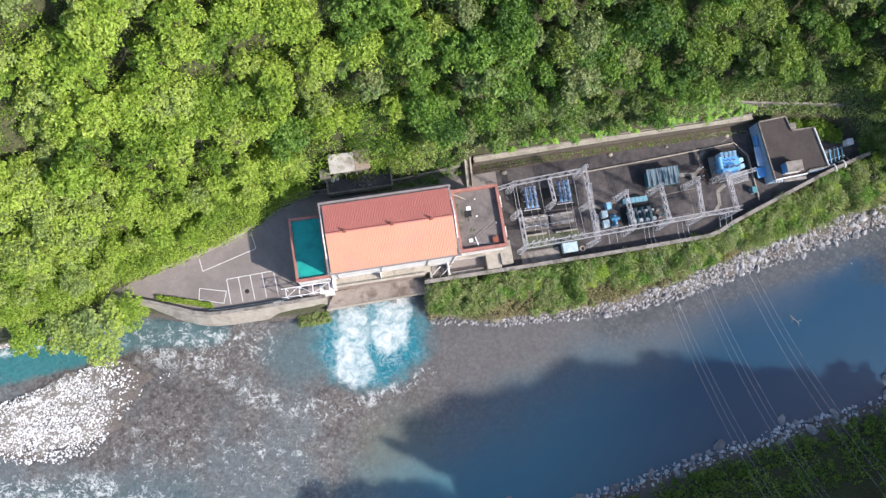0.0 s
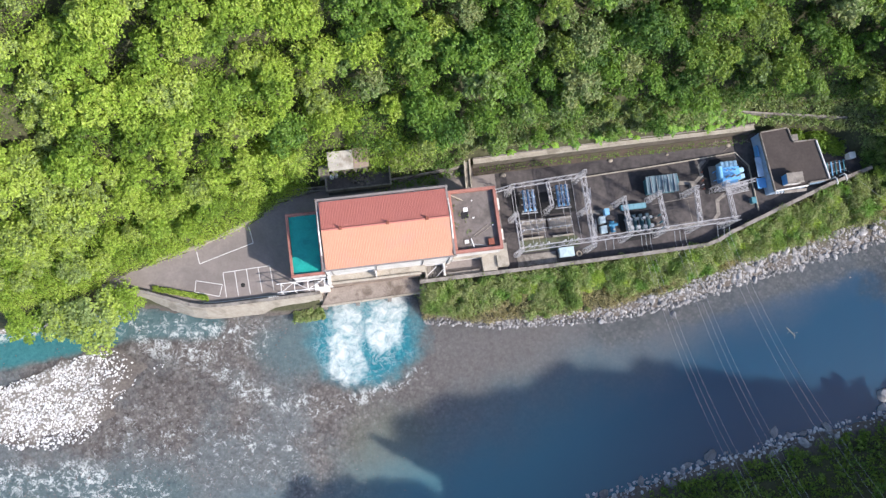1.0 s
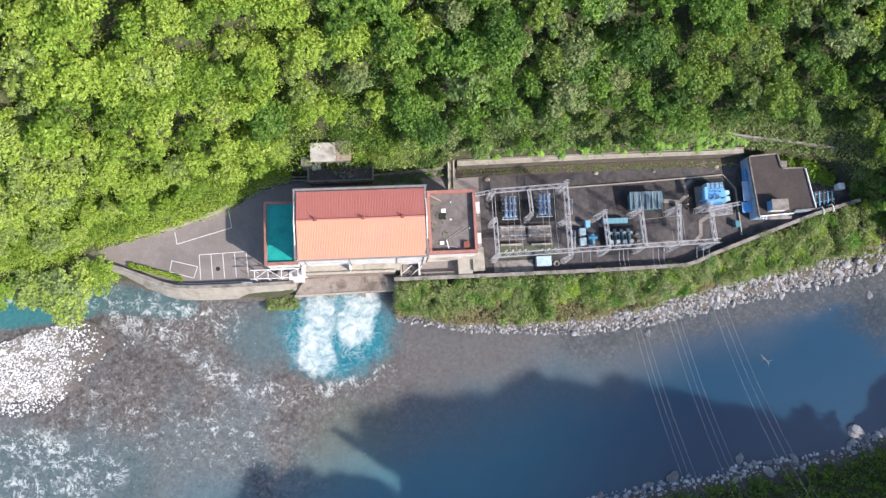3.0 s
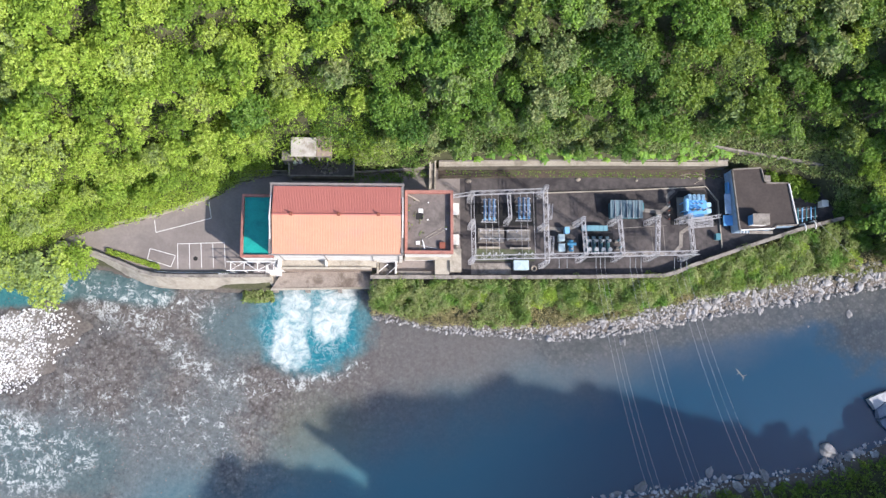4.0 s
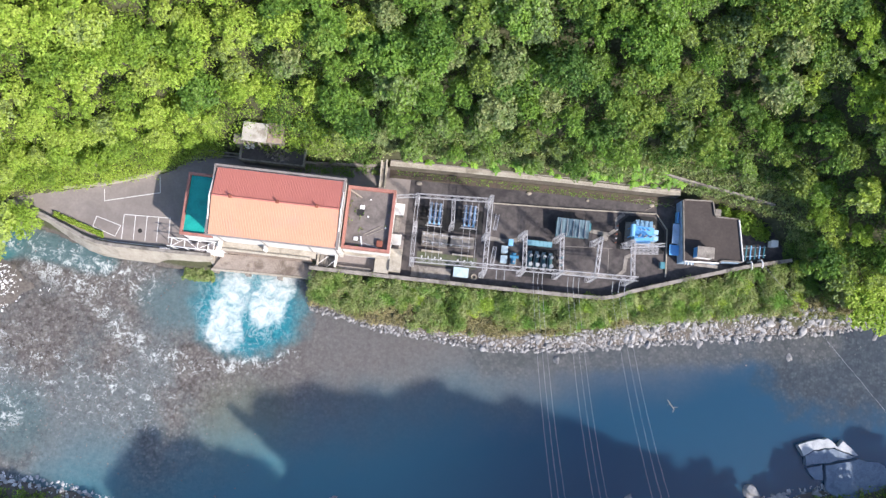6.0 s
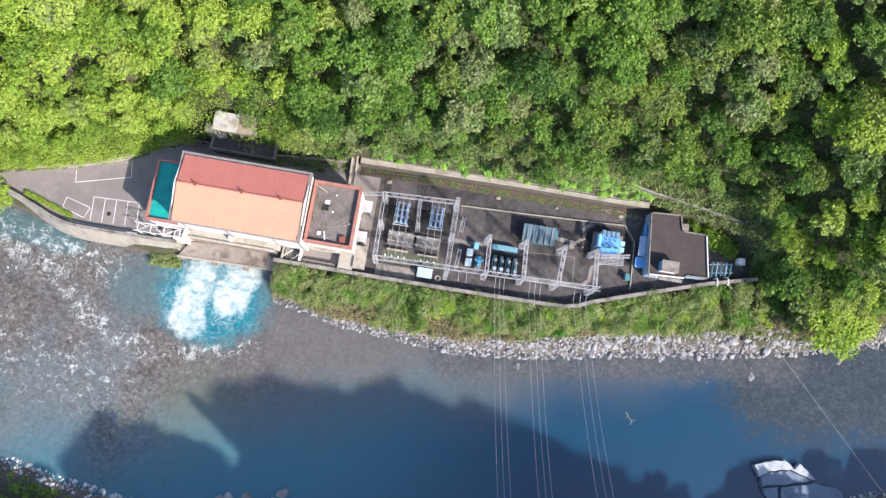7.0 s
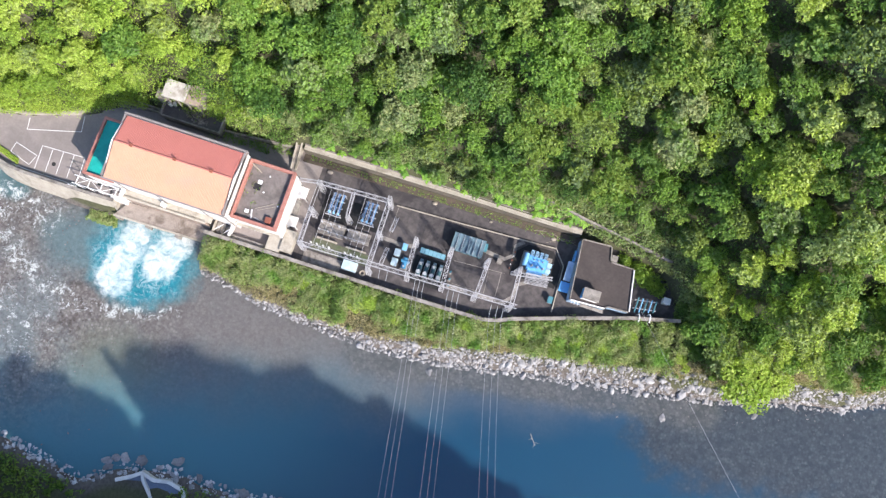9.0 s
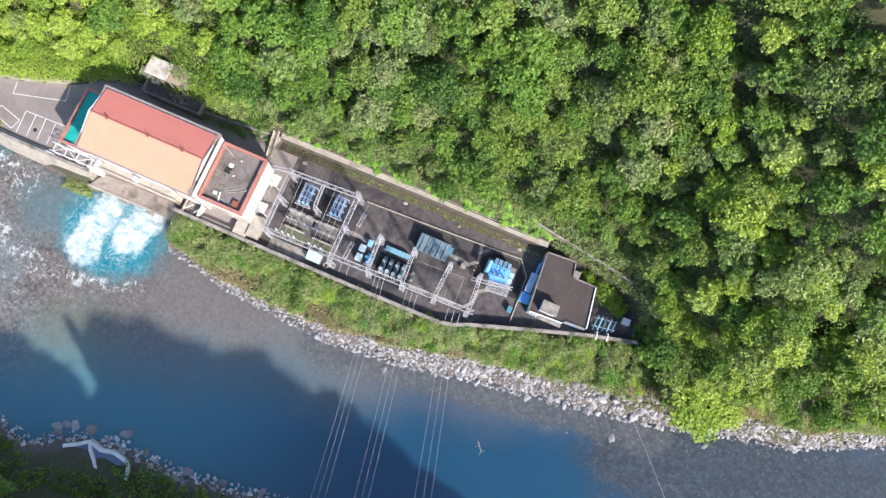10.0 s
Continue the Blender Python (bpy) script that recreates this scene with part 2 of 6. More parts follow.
def leaf_mesh(name, corners):
    """corners: an array of n x 3 x 3 or n x 4 x 3."""
    c = np.asarray(corners, dtype=np.float32)
    n, k = c.shape[:2]
    me = bpy.data.meshes.new(name)
    me.vertices.add(n * k)
    me.vertices.foreach_set("co", c.reshape(-1))
    me.loops.add(n * k)
    me.loops.foreach_set("vertex_index", np.arange(n * k, dtype=np.int32))
    me.polygons.add(n)
    me.polygons.foreach_set("loop_start", np.arange(0, n * k, k, dtype=np.int32))
    me.update(calc_edges=True)
    return me


# ---- the lie of the land ----
WATER = -5.1
NX = [-400, -90, -70, -57, -41, -26, -10, -2, 17.7, 33, 57, 71, 81, 91, 102, 111, 121, 133, 145, 157, 175, 220, 500]
NY = [-8, -6, -2.4, -2.1, 0, -4.0, -5.6, -6, -10.2, -13.2, -14.9, -13.6, -12, -9.8, -8.4, -7, -5.2, -2.6, 1, 3.6, 11.7, 28, 120]
SX = [-400, -70, -43, -25, -12, 0, 10, 17, 26, 42, 55, 77, 90, 109, 123, 140, 160, 200, 500]
SY = [-60, -52, -50, -51.5, -54, -56, -57.6, -53, -51, -51.5, -49.5, -46.3, -44.6, -42.6, -38, -33, -27, -14, 70]
FX = [-400, -90, -60, -47, -43, -33, -26, -15, -9, -4, 0, 16, 28, 32, 86, 92, 103, 112, 118, 124, 132, 145, 157, 175, 220, 500]
FY = [2, 2, 1.5, 2.5, 5.6, 8, 9.6, 13.6, 17, 18.5, 19, 19, 20, 20.6, 21, 21.5, 20.5, 18, 12.5, 7.5, 3.0, 5, 8, 16, 32, 124]
WX = [-400, -45, -43, -36, -31, -25.4, -10, 0, 36, 78, 84, 107, 116, 120, 500]
WY = [2, 4.5, 3.6, 1.6, -0.2, -2.7, -2.9, -2.6, -2.7, -2.4, -0.2, 7.2, 9.8, 9, 124]
HX = [-400, -60, -20, 10, 40, 70, 110, 150, 500]
HS = [0.1, 0.1, 0.15, 0.45, 0.8, 0.5, 0.4, 0.4, 0.3]

# the gravel bar's two edges, and how far the gorge's crest stands back
BX = [-400, -90, -68.5, -60, -52, -47, -43, -40]
BN = [-17, -15.5, -12.6, -10.9, -8.4, -7.6, -9, -12]
BS = [-27, -25, -23.6, -24.6, -24.6, -21, -16, -12.5]
GS = [-60, -28, -25, -8, -6.5, 0.5, 2.5, 18, 28, 38, 55, 200]
GT = [-400, -400, -43, -43, -400, -400, -28, -26, -23, -28, -44, -60]


def land(x, y):
    """The height of the ground, for arrays of x and y."""
    ns, ss, f, w = np.interp(x, NX, NY), np.interp(x, SX, SY), np.interp(x, FX, FY), np.interp(x, WX, WY)
    w = np.minimum(w, f - 0.5)
    z = np.full(np.shape(x), WATER - 1.2)
    yard = (x > -46) & (x < 118)
    top = np.where(yard, -0.6, 1.0)
    bank = WATER - 0.3 + (top - WATER + 0.3) * np.clip((y - ns) / np.maximum(w - ns, 2.5), 0, 1) ** 0.8
    z = np.where(y > ns, bank, z)
    z = np.where((y <= ns) & (y > ns - 6), WATER - 0.3 - 0.9 * (ns - y) / 6, z)
    z = np.where(y > w, np.where(yard, -0.15, 1.0 + 0.3 * (y - w)), z)
    foot = np.where((x > 28) & (x < 118), 2.6, np.where(x > -46, 1.0, 1.6))
    up = np.where(x < -20, 1.15, 1.32)
    hill = foot + up * (y - f) - np.clip(y - f - 45, 0, 500) * 0.5
    z = np.where(y > f, hill, z)
    hs = np.interp(x, HX, HS)
    south = WATER - 0.2 + 0.35 * np.clip(ss - y, 0, 7) + hs * np.clip(ss - 7 - y, 0, 16)
    side = 0.586 * (x - 16) + 0.81 * (y + 40)
    crest = np.interp(side, GS, GT)
    start = np.where((x > 6) & (x < 38), np.minimum(ss - 7, -64), ss - 6)
    gorge = np.minimum(np.minimum(1.65 * (start - y) - 3, 1.24 * (crest - y) - 14), 95)
    south = np.maximum(south, np.where(y < start, gorge, south))
    z = np.where(y < ss, south, z)
    z = np.where((x > -2.6) & (x < 18.0) & (y < -1.2) & (y > -12), WATER - 1.5, z)
    rim = np.minimum((np.interp(x, BX, BN) - y) / 1.6, (y - np.interp(x, BX, BS)) / 4.0)
    z = np.where((y < ns) & (y > ss) & (x < -38), np.maximum(z, WATER + 0.42 * np.clip(rim, -2, 1)), z)
    return z


def land_at(x, y):
    return float(land(np.array([x]), np.array([y]))[0])


gx = np.concatenate([np.linspace(-600, -100, 12), np.arange(-90, 200, 1.5), np.linspace(210, 700, 12)])
gy = np.concatenate([np.linspace(-500, -130, 8), np.arange(-120, -62, 4), np.arange(-62, 70, 0.75), np.linspace(74, 500, 12)])
GX, GY = np.meshgrid(gx, gy)
GZ = land(GX, GY)
wob = np.array([noise.noise((a * 0.35, b * 0.35, 0)) for a, b in zip(GX.ravel(), GY.ravel())]).reshape(GX.shape)
in_yard = (GX > -47) & (GX < 119) & (GY > np.interp(GX, WX, WY) - 1) & (GY < np.interp(GX, FX, FY) + 0.8)
GZ = GZ + np.where(in_yard, 0, wob * 0.35)
nxg = len(gx)
faces = [(r * nxg + c, r * nxg + c + 1, (r + 1) * nxg + c + 1, (r + 1) * nxg + c) for r in range(len(gy) - 1) for c in range(nxg - 1)]
me = raw("ground", np.stack([GX, GY, GZ], -1).reshape(-1, 3).tolist(), faces)
gm, nt, p = nodes_of("earth")
pos = place_of(nt)
big, fine = noise_of(nt, pos, 0.12, 6), noise_of(nt, pos, 1.6, 8, 0.7)
earth = ramp(nt, fine, [(0.3, (0.045, 0.05, 0.02)), (0.7, (0.10, 0.10, 0.05))])
gravel = ramp(nt, fine, [(0.3, (0.075, 0.062, 0.052)), (0.7, (0.17, 0.15, 0.128))])
sep = nt.nodes.new("ShaderNodeSeparateXYZ")
nt.links.new(pos, sep.inputs[0])
high = step(nt, calc(nt, "ADD", sep.outputs[2], calc(nt, "MULTIPLY", big, 1.6)), -3.6, -2.6)
cobble = nt.nodes.new("ShaderNodeTexVoronoi")
cobble.inputs["Scale"].default_value = 2.2
nt.links.new(pos, cobble.inputs["Vector"])
cob = nt.nodes.new("ShaderNodeSeparateColor")
nt.links.new(cobble.outputs["Color"], cob.inputs[0])
pale = ramp(nt, cob.outputs[0], [(0.0, (0.34, 0.32, 0.29)), (0.5, (0.60, 0.58, 0.54)), (1.0, (0.78, 0.77, 0.74))])
pale = blend(nt, step(nt, cobble.outputs["Distance"], 0.25, 0.6), pale, (0.20, 0.18, 0.15))
dry = calc(nt, "MULTIPLY", step(nt, calc(nt, "ADD", sep.outputs[2], calc(nt, "MULTIPLY", big, 0.3)), WATER + 0.22, WATER + 0.42), calc(nt, "SUBTRACT", 1.0, step(nt, calc(nt, "ADD", sep.outputs[0], calc(nt, "MULTIPLY", big, 14)), -48, -38)))
gravel = blend(nt, dry, gravel, pale)
nt.links.new(blend(nt, high, gravel, earth), p.inputs["Base Color"])
p.inputs["Roughness"].default_value = 0.95
b = node(nt, "ShaderNodeBump", Strength=0.8, Distance=0.25)
nt.links.new(fine, b.inputs["Height"])
nt.links.new(b.outputs[0], p.inputs["Normal"])
ground = part("ground", me, gm, None, smooth=True)
tagged(ground, "steep wooded valley sides of dark earth above a gravel river bed", "ground", kind="structure")

# ---- the river ----
wm, nt, p = nodes_of("river_water")
pos = place_of(nt)
sep = nt.nodes.new("ShaderNodeSeparateXYZ")
nt.links.new(pos, sep.inputs[0])
X, Y = sep.outputs[0], sep.outputs[1]
drift = calc(nt, "SUBTRACT", noise_of(nt, pos, 0.05, 5, 0.55), 0.5)
fine = noise_of(nt, pos, 1.3, 8, 0.7, 0.3)
grit = noise_of(nt, pos, 2.6, 6, 0.75)


def inverse(v):
    return calc(nt, "SUBTRACT", 1.0, v)


def oval(cx, cy, rx, ry, wobble=0.5, scale=0.22):
    a = calc(nt, "POWER", calc(nt, "ABSOLUTE", calc(nt, "DIVIDE", calc(nt, "SUBTRACT", X, cx), rx)), 2.0)
    c = calc(nt, "POWER", calc(nt, "ABSOLUTE", calc(nt, "DIVIDE", calc(nt, "SUBTRACT", Y, cy), ry)), 2.0)
    d = calc(nt, "SQRT", calc(nt, "ADD", a, c))
    return calc(nt, "ADD", d, calc(nt, "MULTIPLY", calc(nt, "SUBTRACT", noise_of(nt, pos, scale, 5, 0.6), 0.5), wobble))


def reach(ax, ay, bx, by, width, wobble=0.8, scale=0.22):
    """Distance from a stretch of current between two places, in widths of it."""
    ux, uy = bx - ax, by - ay
    px, py = calc(nt, "SUBTRACT", X, ax), calc(nt, "SUBTRACT", Y, ay)
    along = calc(nt, "DIVIDE", calc(nt, "ADD", calc(nt, "MULTIPLY", px, ux), calc(nt, "MULTIPLY", py, uy)), ux * ux + uy * uy, clamp=True)
    dx, dy = calc(nt, "SUBTRACT", px, calc(nt, "MULTIPLY", along, ux)), calc(nt, "SUBTRACT", py, calc(nt, "MULTIPLY", along, uy))
    d = calc(nt, "DIVIDE", calc(nt, "SQRT", calc(nt, "ADD", calc(nt, "MULTIPLY", dx, dx), calc(nt, "MULTIPLY", dy, dy))), width)
    return calc(nt, "ADD", d, calc(nt, "MULTIPLY", calc(nt, "SUBTRACT", noise_of(nt, pos, scale, 6, 0.62), 0.5), wobble))


def cobbles(scale):
    v = nt.nodes.new("ShaderNodeTexVoronoi")
    v.inputs["Scale"].default_value = scale
    nt.links.new(pos, v.inputs["Vector"])
    c = nt.nodes.new("ShaderNodeSeparateColor")
    nt.links.new(v.outputs["Color"], c.inputs[0])
    return calc(nt, "MULTIPLY", c.outputs[0], inverse(calc(nt, "MULTIPLY", v.outputs["Distance"], 0.8)))


# the bed: cobbles of two sizes under thin water
bed = calc(nt, "ADD", calc(nt, "MULTIPLY", cobbles(1.7), 0.45), calc(nt, "ADD", calc(nt, "MULTIPLY", cobbles(0.8), 0.2), calc(nt, "MULTIPLY", grit, 0.45)))
shallow = ramp(nt, bed, [(0.18, (0.062, 0.052, 0.043)), (0.42, (0.15, 0.132, 0.113)), (0.62, (0.215, 0.195, 0.17)), (0.85, (0.42, 0.39, 0.35))])
grey = ramp(nt, calc(nt, "ADD", calc(nt, "MULTIPLY", fine, 0.6), calc(nt, "MULTIPLY", bed, 0.4)), [(0.3, (0.10, 0.112, 0.108)), (0.65, (0.21, 0.225, 0.215))])
thin = step(nt, calc(nt, "ADD", drift, calc(nt, "ADD", calc(nt, "MULTIPLY", fine, 0.25), calc(nt, "MULTIPLY", step(nt, Y, -20, -34), 0.12))), 0.06, 0.3)
shallow = blend(nt, thin, shallow, grey)
sand = ramp(nt, calc(nt, "ADD", calc(nt, "MULTIPLY", fine, 0.5), calc(nt, "MULTIPLY", bed, 0.5)), [(0.3, (0.125, 0.114, 0.102)), (0.6, (0.172, 0.16, 0.146))])
still = blend(nt, step(nt, X, -5, 30), shallow, sand)
green_bed = inverse(step(nt, oval(8, -37, 13, 13, 0.6), 0.3, 1.15))
still = blend(nt, calc(nt, "MULTIPLY", green_bed, 0.6), still, (0.15, 0.165, 0.115))
deep = calc(nt, "ADD", calc(nt, "DIVIDE", calc(nt, "SUBTRACT", X, 24), 75), calc(nt, "DIVIDE", calc(nt, "ADD", Y, 21), -24))
deep = step(nt, calc(nt, "ADD", deep, calc(nt, "MULTIPLY", drift, 0.9)), 0.0, 1.15)
# deep tone holds light too: bluer, lighter in far-bank shade, darker in sun
base = blend(nt, deep, still, blend(nt, step(nt, X, 28, 85), (0.052, 0.185, 0.230), (0.006, 0.054, 0.106)))
pool = inverse(step(nt, oval(5.5, -12.5, 13.5, 11.0, 0.55), 0.6, 1.08))
tail = inverse(step(nt, oval(-7, -12.5, 13, 8.5, 0.6), 0.35, 1.1))
base = blend(nt, calc(nt, "MULTIPLY", tail, 0.8), base, ramp(nt, fine, [(0.3, (0.075, 0.13, 0.135)), (0.7, (0.14, 0.20, 0.20))]))
base = blend(nt, pool, base, ramp(nt, fine, [(0.3, (0.010, 0.125, 0.165)), (0.5, (0.022, 0.20, 0.245)), (0.7, (0.06, 0.31, 0.34))]))
channel = inverse(step(nt, reach(-110, -9, -47, -3.2, 5.0, 0.5), 0.7, 1.1))
base = blend(nt, channel, base, ramp(nt, fine, [(0.3, (0.03, 0.145, 0.155)), (0.7, (0.07, 0.24, 0.235))]))
run = inverse(step(nt, reach(-47, -3.2, -26, -5.5, 3.6, 0.7), 0.5, 1.2))
base = blend(nt, calc(nt, "MULTIPLY", run, 0.8), base, ramp(nt, fine, [(0.3, (0.055, 0.13, 0.14)), (0.7, (0.11, 0.20, 0.20))]))
race = inverse(step(nt, reach(-85, -33, -38, -40, 8.0, 0.6), 0.5, 1.15))
base = blend(nt, calc(nt, "MULTIPLY", race, 0.75), base, ramp(nt, fine, [(0.3, (0.06, 0.105, 0.11)), (0.7, (0.13, 0.185, 0.18))]))
east_shoal = inverse(step(nt, reach(128, -8, 190, -2, 17, 0.9), 0.45, 1.1))
base = blend(nt, calc(nt, "MULTIPLY", east_shoal, 0.9), base, ramp(nt, bed, [(0.25, (0.034, 0.04, 0.043)), (0.5, (0.056, 0.065, 0.067)), (0.75, (0.10, 0.108, 0.107))]))
verge_bed = inverse(step(nt, reach(56, -16.5, 128, -6.0, 5.0, 0.9), 0.4, 1.15))
base = blend(nt, calc(nt, "MULTIPLY", verge_bed, 0.75), base, ramp(nt, bed, [(0.25, (0.07, 0.075, 0.07)), (0.5, (0.12, 0.12, 0.11)), (0.75, (0.18, 0.175, 0.16))]))

# foam: milky tongues below the outlet, wisps on the riffles
warp = noise_of(nt, pos, 0.30, 7, 0.66, 1.6)
wisp = inverse(calc(nt, "MULTIPLY", calc(nt, "ABSOLUTE", calc(nt, "SUBTRACT", warp, 0.5)), 9.0, clamp=True))
small = noise_of(nt, pos, 0.75, 8, 0.7, 0.9)
crest = inverse(calc(nt, "MULTIPLY", calc(nt, "ABSOLUTE", calc(nt, "SUBTRACT", small, 0.5)), 7.0, clamp=True))
lace = noise_of(nt, pos, 0.5, 12, 0.72, 0.6)
foam = 0.0
for ax, ay, bx, by, w in [(2.6, -4.0, 0.6, -18.0, 4.4), (11.3, -4.0, 9.2, -11.5, 5.0)]:
    body = inverse(step(nt, reach(ax, ay, bx, by, w, 1.5, 0.26), 0.55, 1.15))
    foam = calc(nt, "MAXIMUM", foam, calc(nt, "MULTIPLY", body, step(nt, calc(nt, "ADD", lace, calc(nt, "MULTIPLY", body, 0.22)), 0.44, 0.92)))
halo = inverse(step(nt, oval(4.6, -12.5, 12.5, 10.5, 0.8), 0.4, 1.1))
foam = calc(nt, "MAXIMUM", foam, calc(nt, "MULTIPLY", halo, calc(nt, "MULTIPLY", step(nt, calc(nt, "ADD", wisp, calc(nt, "MULTIPLY", lace, 0.9)), 1.05, 1.7), 0.5)))
for ax, ay, bx, by, w, much in [(-47, -3.0, -33, -4.2, 2.6, 0.62), (-38, -6.8, -27, -11.0, 4.2, 0.95), (-27, -8, -17, -9.5, 4.5, 0.6), (-27, -12, -19, -20, 3.0, 0.55), (-21, -19.5, -6, -25.3, 2.6, 0.9), (-6, -25.3, 7, -23.8, 1.8, 0.75), (7, -23.8, 16, -20.5, 1.6, 0.45), (-75, -3.8, -51, -1.6, 1.4, 1.0), (-70, -30.5, -50, -33.5, 4.2, 0.95), (-52, -34.5, -40, -38, 4.0, 0.8), (-66, -40, -46, -42, 4.5, 0.95), (-44, -28, -14, -33, 8.0, 0.3)]:
    near = inverse(step(nt, reach(ax, ay, bx, by, w, 1.1), 0.25, 1.25))
    white = step(nt, calc(nt, "ADD", calc(nt, "MULTIPLY", crest, 0.22), calc(nt, "ADD", calc(nt, "MULTIPLY", wisp, 0.18), calc(nt, "MULTIPLY", lace, 1.2))), 0.955 - 0.14 * much, 1.22 - 0.14 * much)
    foam = calc(nt, "MAXIMUM", foam, calc(nt, "MULTIPLY", calc(nt, "MULTIPLY", near, white), 0.85))
base = blend(nt, foam, base, (0.74, 0.77, 0.73))
nt.links.new(base, p.inputs["Base Color"])
nt.links.new(calc(nt, "ADD", calc(nt, "MULTIPLY", foam, 0.5), 0.22), p.inputs["Roughness"])
p.inputs["IOR"].default_value = 1.33
p.inputs["Specular IOR Level"].default_value = 1.0
p.inputs["Subsurface Weight"].default_value = 0.85
p.inputs["Subsurface Radius"].default_value = (1.0, 1.0, 1.0)
p.inputs["Subsurface Scale"].default_value = 9.0
calm = step(nt, X, -10, 45)
height = calc(nt, "ADD", calc(nt, "MULTIPLY", fine, calc(nt, "SUBTRACT", 1.1, calm)), calc(nt, "MULTIPLY", foam, 0.8))
b = node(nt, "ShaderNodeBump", Strength=0.55, Distance=0.35)
nt.links.new(height, b.inputs["Height"])
nt.links.new(b.outputs[0], p.inputs["Normal"])
wx, wy = np.arange(-90, 200.1, 2.0), np.arange(-64, 30.1, 1.0)
wx = np.concatenate([[-600, -300, -150], wx, [260, 400, 700]])
wy = np.concatenate([[-200, -100], wy, [80, 200]])
PX, PY = np.meshgrid(wx, wy)
swell = np.array([noise.noise((a * 0.45, b * 0.45, 3.0)) for a, b in zip(PX.ravel(), PY.ravel())]).reshape(PX.shape)
rough_water = np.clip(1 - (PX + 5) / 40, 0.08, 1)
PZ = WATER + swell * 0.14 * rough_water
nw = len(wx)
faces = [(r * nw + c, r * nw + c + 1, (r + 1) * nw + c + 1, (r + 1) * nw + c) for r in range(len(wy) - 1) for c in range(nw - 1)]
river = part("water", raw("water", np.stack([PX, PY, PZ], -1).reshape(-1, 3).tolist(), faces), wm, None, smooth=True)
tagged(river, "river running from brown shallows with white riffles into a deep blue pool", "river", kind="structure")

# ---- paved ground and walls ----
lot = prism([(-45, 3.4), (-36, 1.4), (-31, -0.6), (-25.4, -2.6), (-8, -2.8), (-2.7, -2.7), (-2.7, -1.26), (18.9, -1.26), (18.9, -2.6), (36, -2.6), (36, 20.6), (28, 20.0), (14, 18.8), (-4, 18.3), (-9, 16.9), (-15, 13.4), (-26, 9.4), (-33, 7.7), (-43, 5.4)], -0.5, 0.0)
tagged(part("pavement", lot, ASPHALT), "worn grey asphalt car park beside the power house", "car park", kind="structure")
yard = prism([(36, -2.6), (78, -2.3), (84, -0.1), (107, 7.3), (118, 10.0), (112, 18), (103, 20.4), (92, 20.6), (36, 20.6)], -0.5, 0.0)
tagged(part("pavement", yard, YARD), "dark stained concrete floor of the switchyard", "yard floor", kind="structure")

south_wall = [(17.6, -2.9), (36, -2.9), (60, -2.8), (77.6, -2.5), (80.5, -1.8), (84, -0.3), (95, 3.4), (107, 7.3), (117, 9.9)]
tagged(part("wall_south", strip_wall(south_wall, 0.45, -5.0, 1.9), CONCRETE), "weathered grey concrete boundary wall above the river bank", "wall", kind="structure")
tagged(part("trim", strip_wall([(x, y - 0.04) for x, y in south_wall], 0.75, 1.902, 2.08), CONCRETE), "stained concrete coping along the boundary wall", "wall coping", kind="structure")
quay = [(-46, 4.3), (-43, 3.7), (-40, 2.8), (-36, 1.5), (-31, -0.5), (-28, -1.8), (-25.4, -2.5), (-22, -2.75), (-9, -2.75), (-2.4, -2.6)]
tagged(part("wall_quay", strip_wall(quay, 0.45, -6.2, 1.4), CONCRETE_PALE), "pale concrete quay wall with a rail along the car park", "wall", kind="structure")
tagged(part("trim", strip_wall(quay, 0.62, 1.402, 1.52), CONCRETE), "concrete coping on the quay wall", "wall coping", kind="structure")


def slope_strip(top, zt, foot, zf, z_low):
    """A battered face from a top line down to a foot line, with its underside."""
    bm = bmesh.new()
    rows = [[bm.verts.new((*a, zt)), bm.verts.new((*c, zf)), bm.verts.new((*c, z_low)), bm.verts.new((*a, z_low))] for a, c in zip(top, foot)]
    for p, q in zip(rows, rows[1:]):
        for k in range(4):
            bm.faces.new((p[k], p[(k + 1) % 4], q[(k + 1) % 4], q[k]))
    bm.faces.new(rows[0]), bm.faces.new(rows[-1][::-1])
    bmesh.ops.recalc_face_normals(bm, faces=bm.faces)
    return bm


face_top = [(x + 0.1, y - 0.24) for x, y in quay]
face_foot = [(x + dx, y - d) for (x, y), d, dx in zip(quay, (0.9, 1.3, 1.6, 1.8, 2.0, 2.1, 2.1, 2.1, 2.2, 2.2), (-0.5, -0.6, -0.6, -0.7, -0.7, -0.6, -0.3, 0, 0, 0))]
tagged(part("wall_quay_face", slope_strip(face_top, 0.3, face_foot, -4.7, -6.5), CONCRETE_PALE), "battered beige concrete face of the quay above the water", "wall", kind="structure")

north_wall = [(31.5, 19.9), (48, 20.2), (67, 20.5), (86, 20.6), (92.2, 20.7)]
tagged(part("wall_north", strip_wall(north_wall, 0.4, -0.4, 3.0), MOSSY_WALL), "mossy concrete retaining wall below the slope", "retaining wall", kind="structure")
tagged(part("trim", strip_wall(north_wall, 0.34, 3.003, 3.09), CONCRETE_PALE), "pale coping of the retaining wall", "wall coping", kind="structure")
tagged(part("trim", strip_wall([(x, y + 0.95) for x, y in north_wall], 0.2, 2.6, 3.45), CONCRETE), "pale concrete kerb along the retaining wall", "kerb", kind="structure")
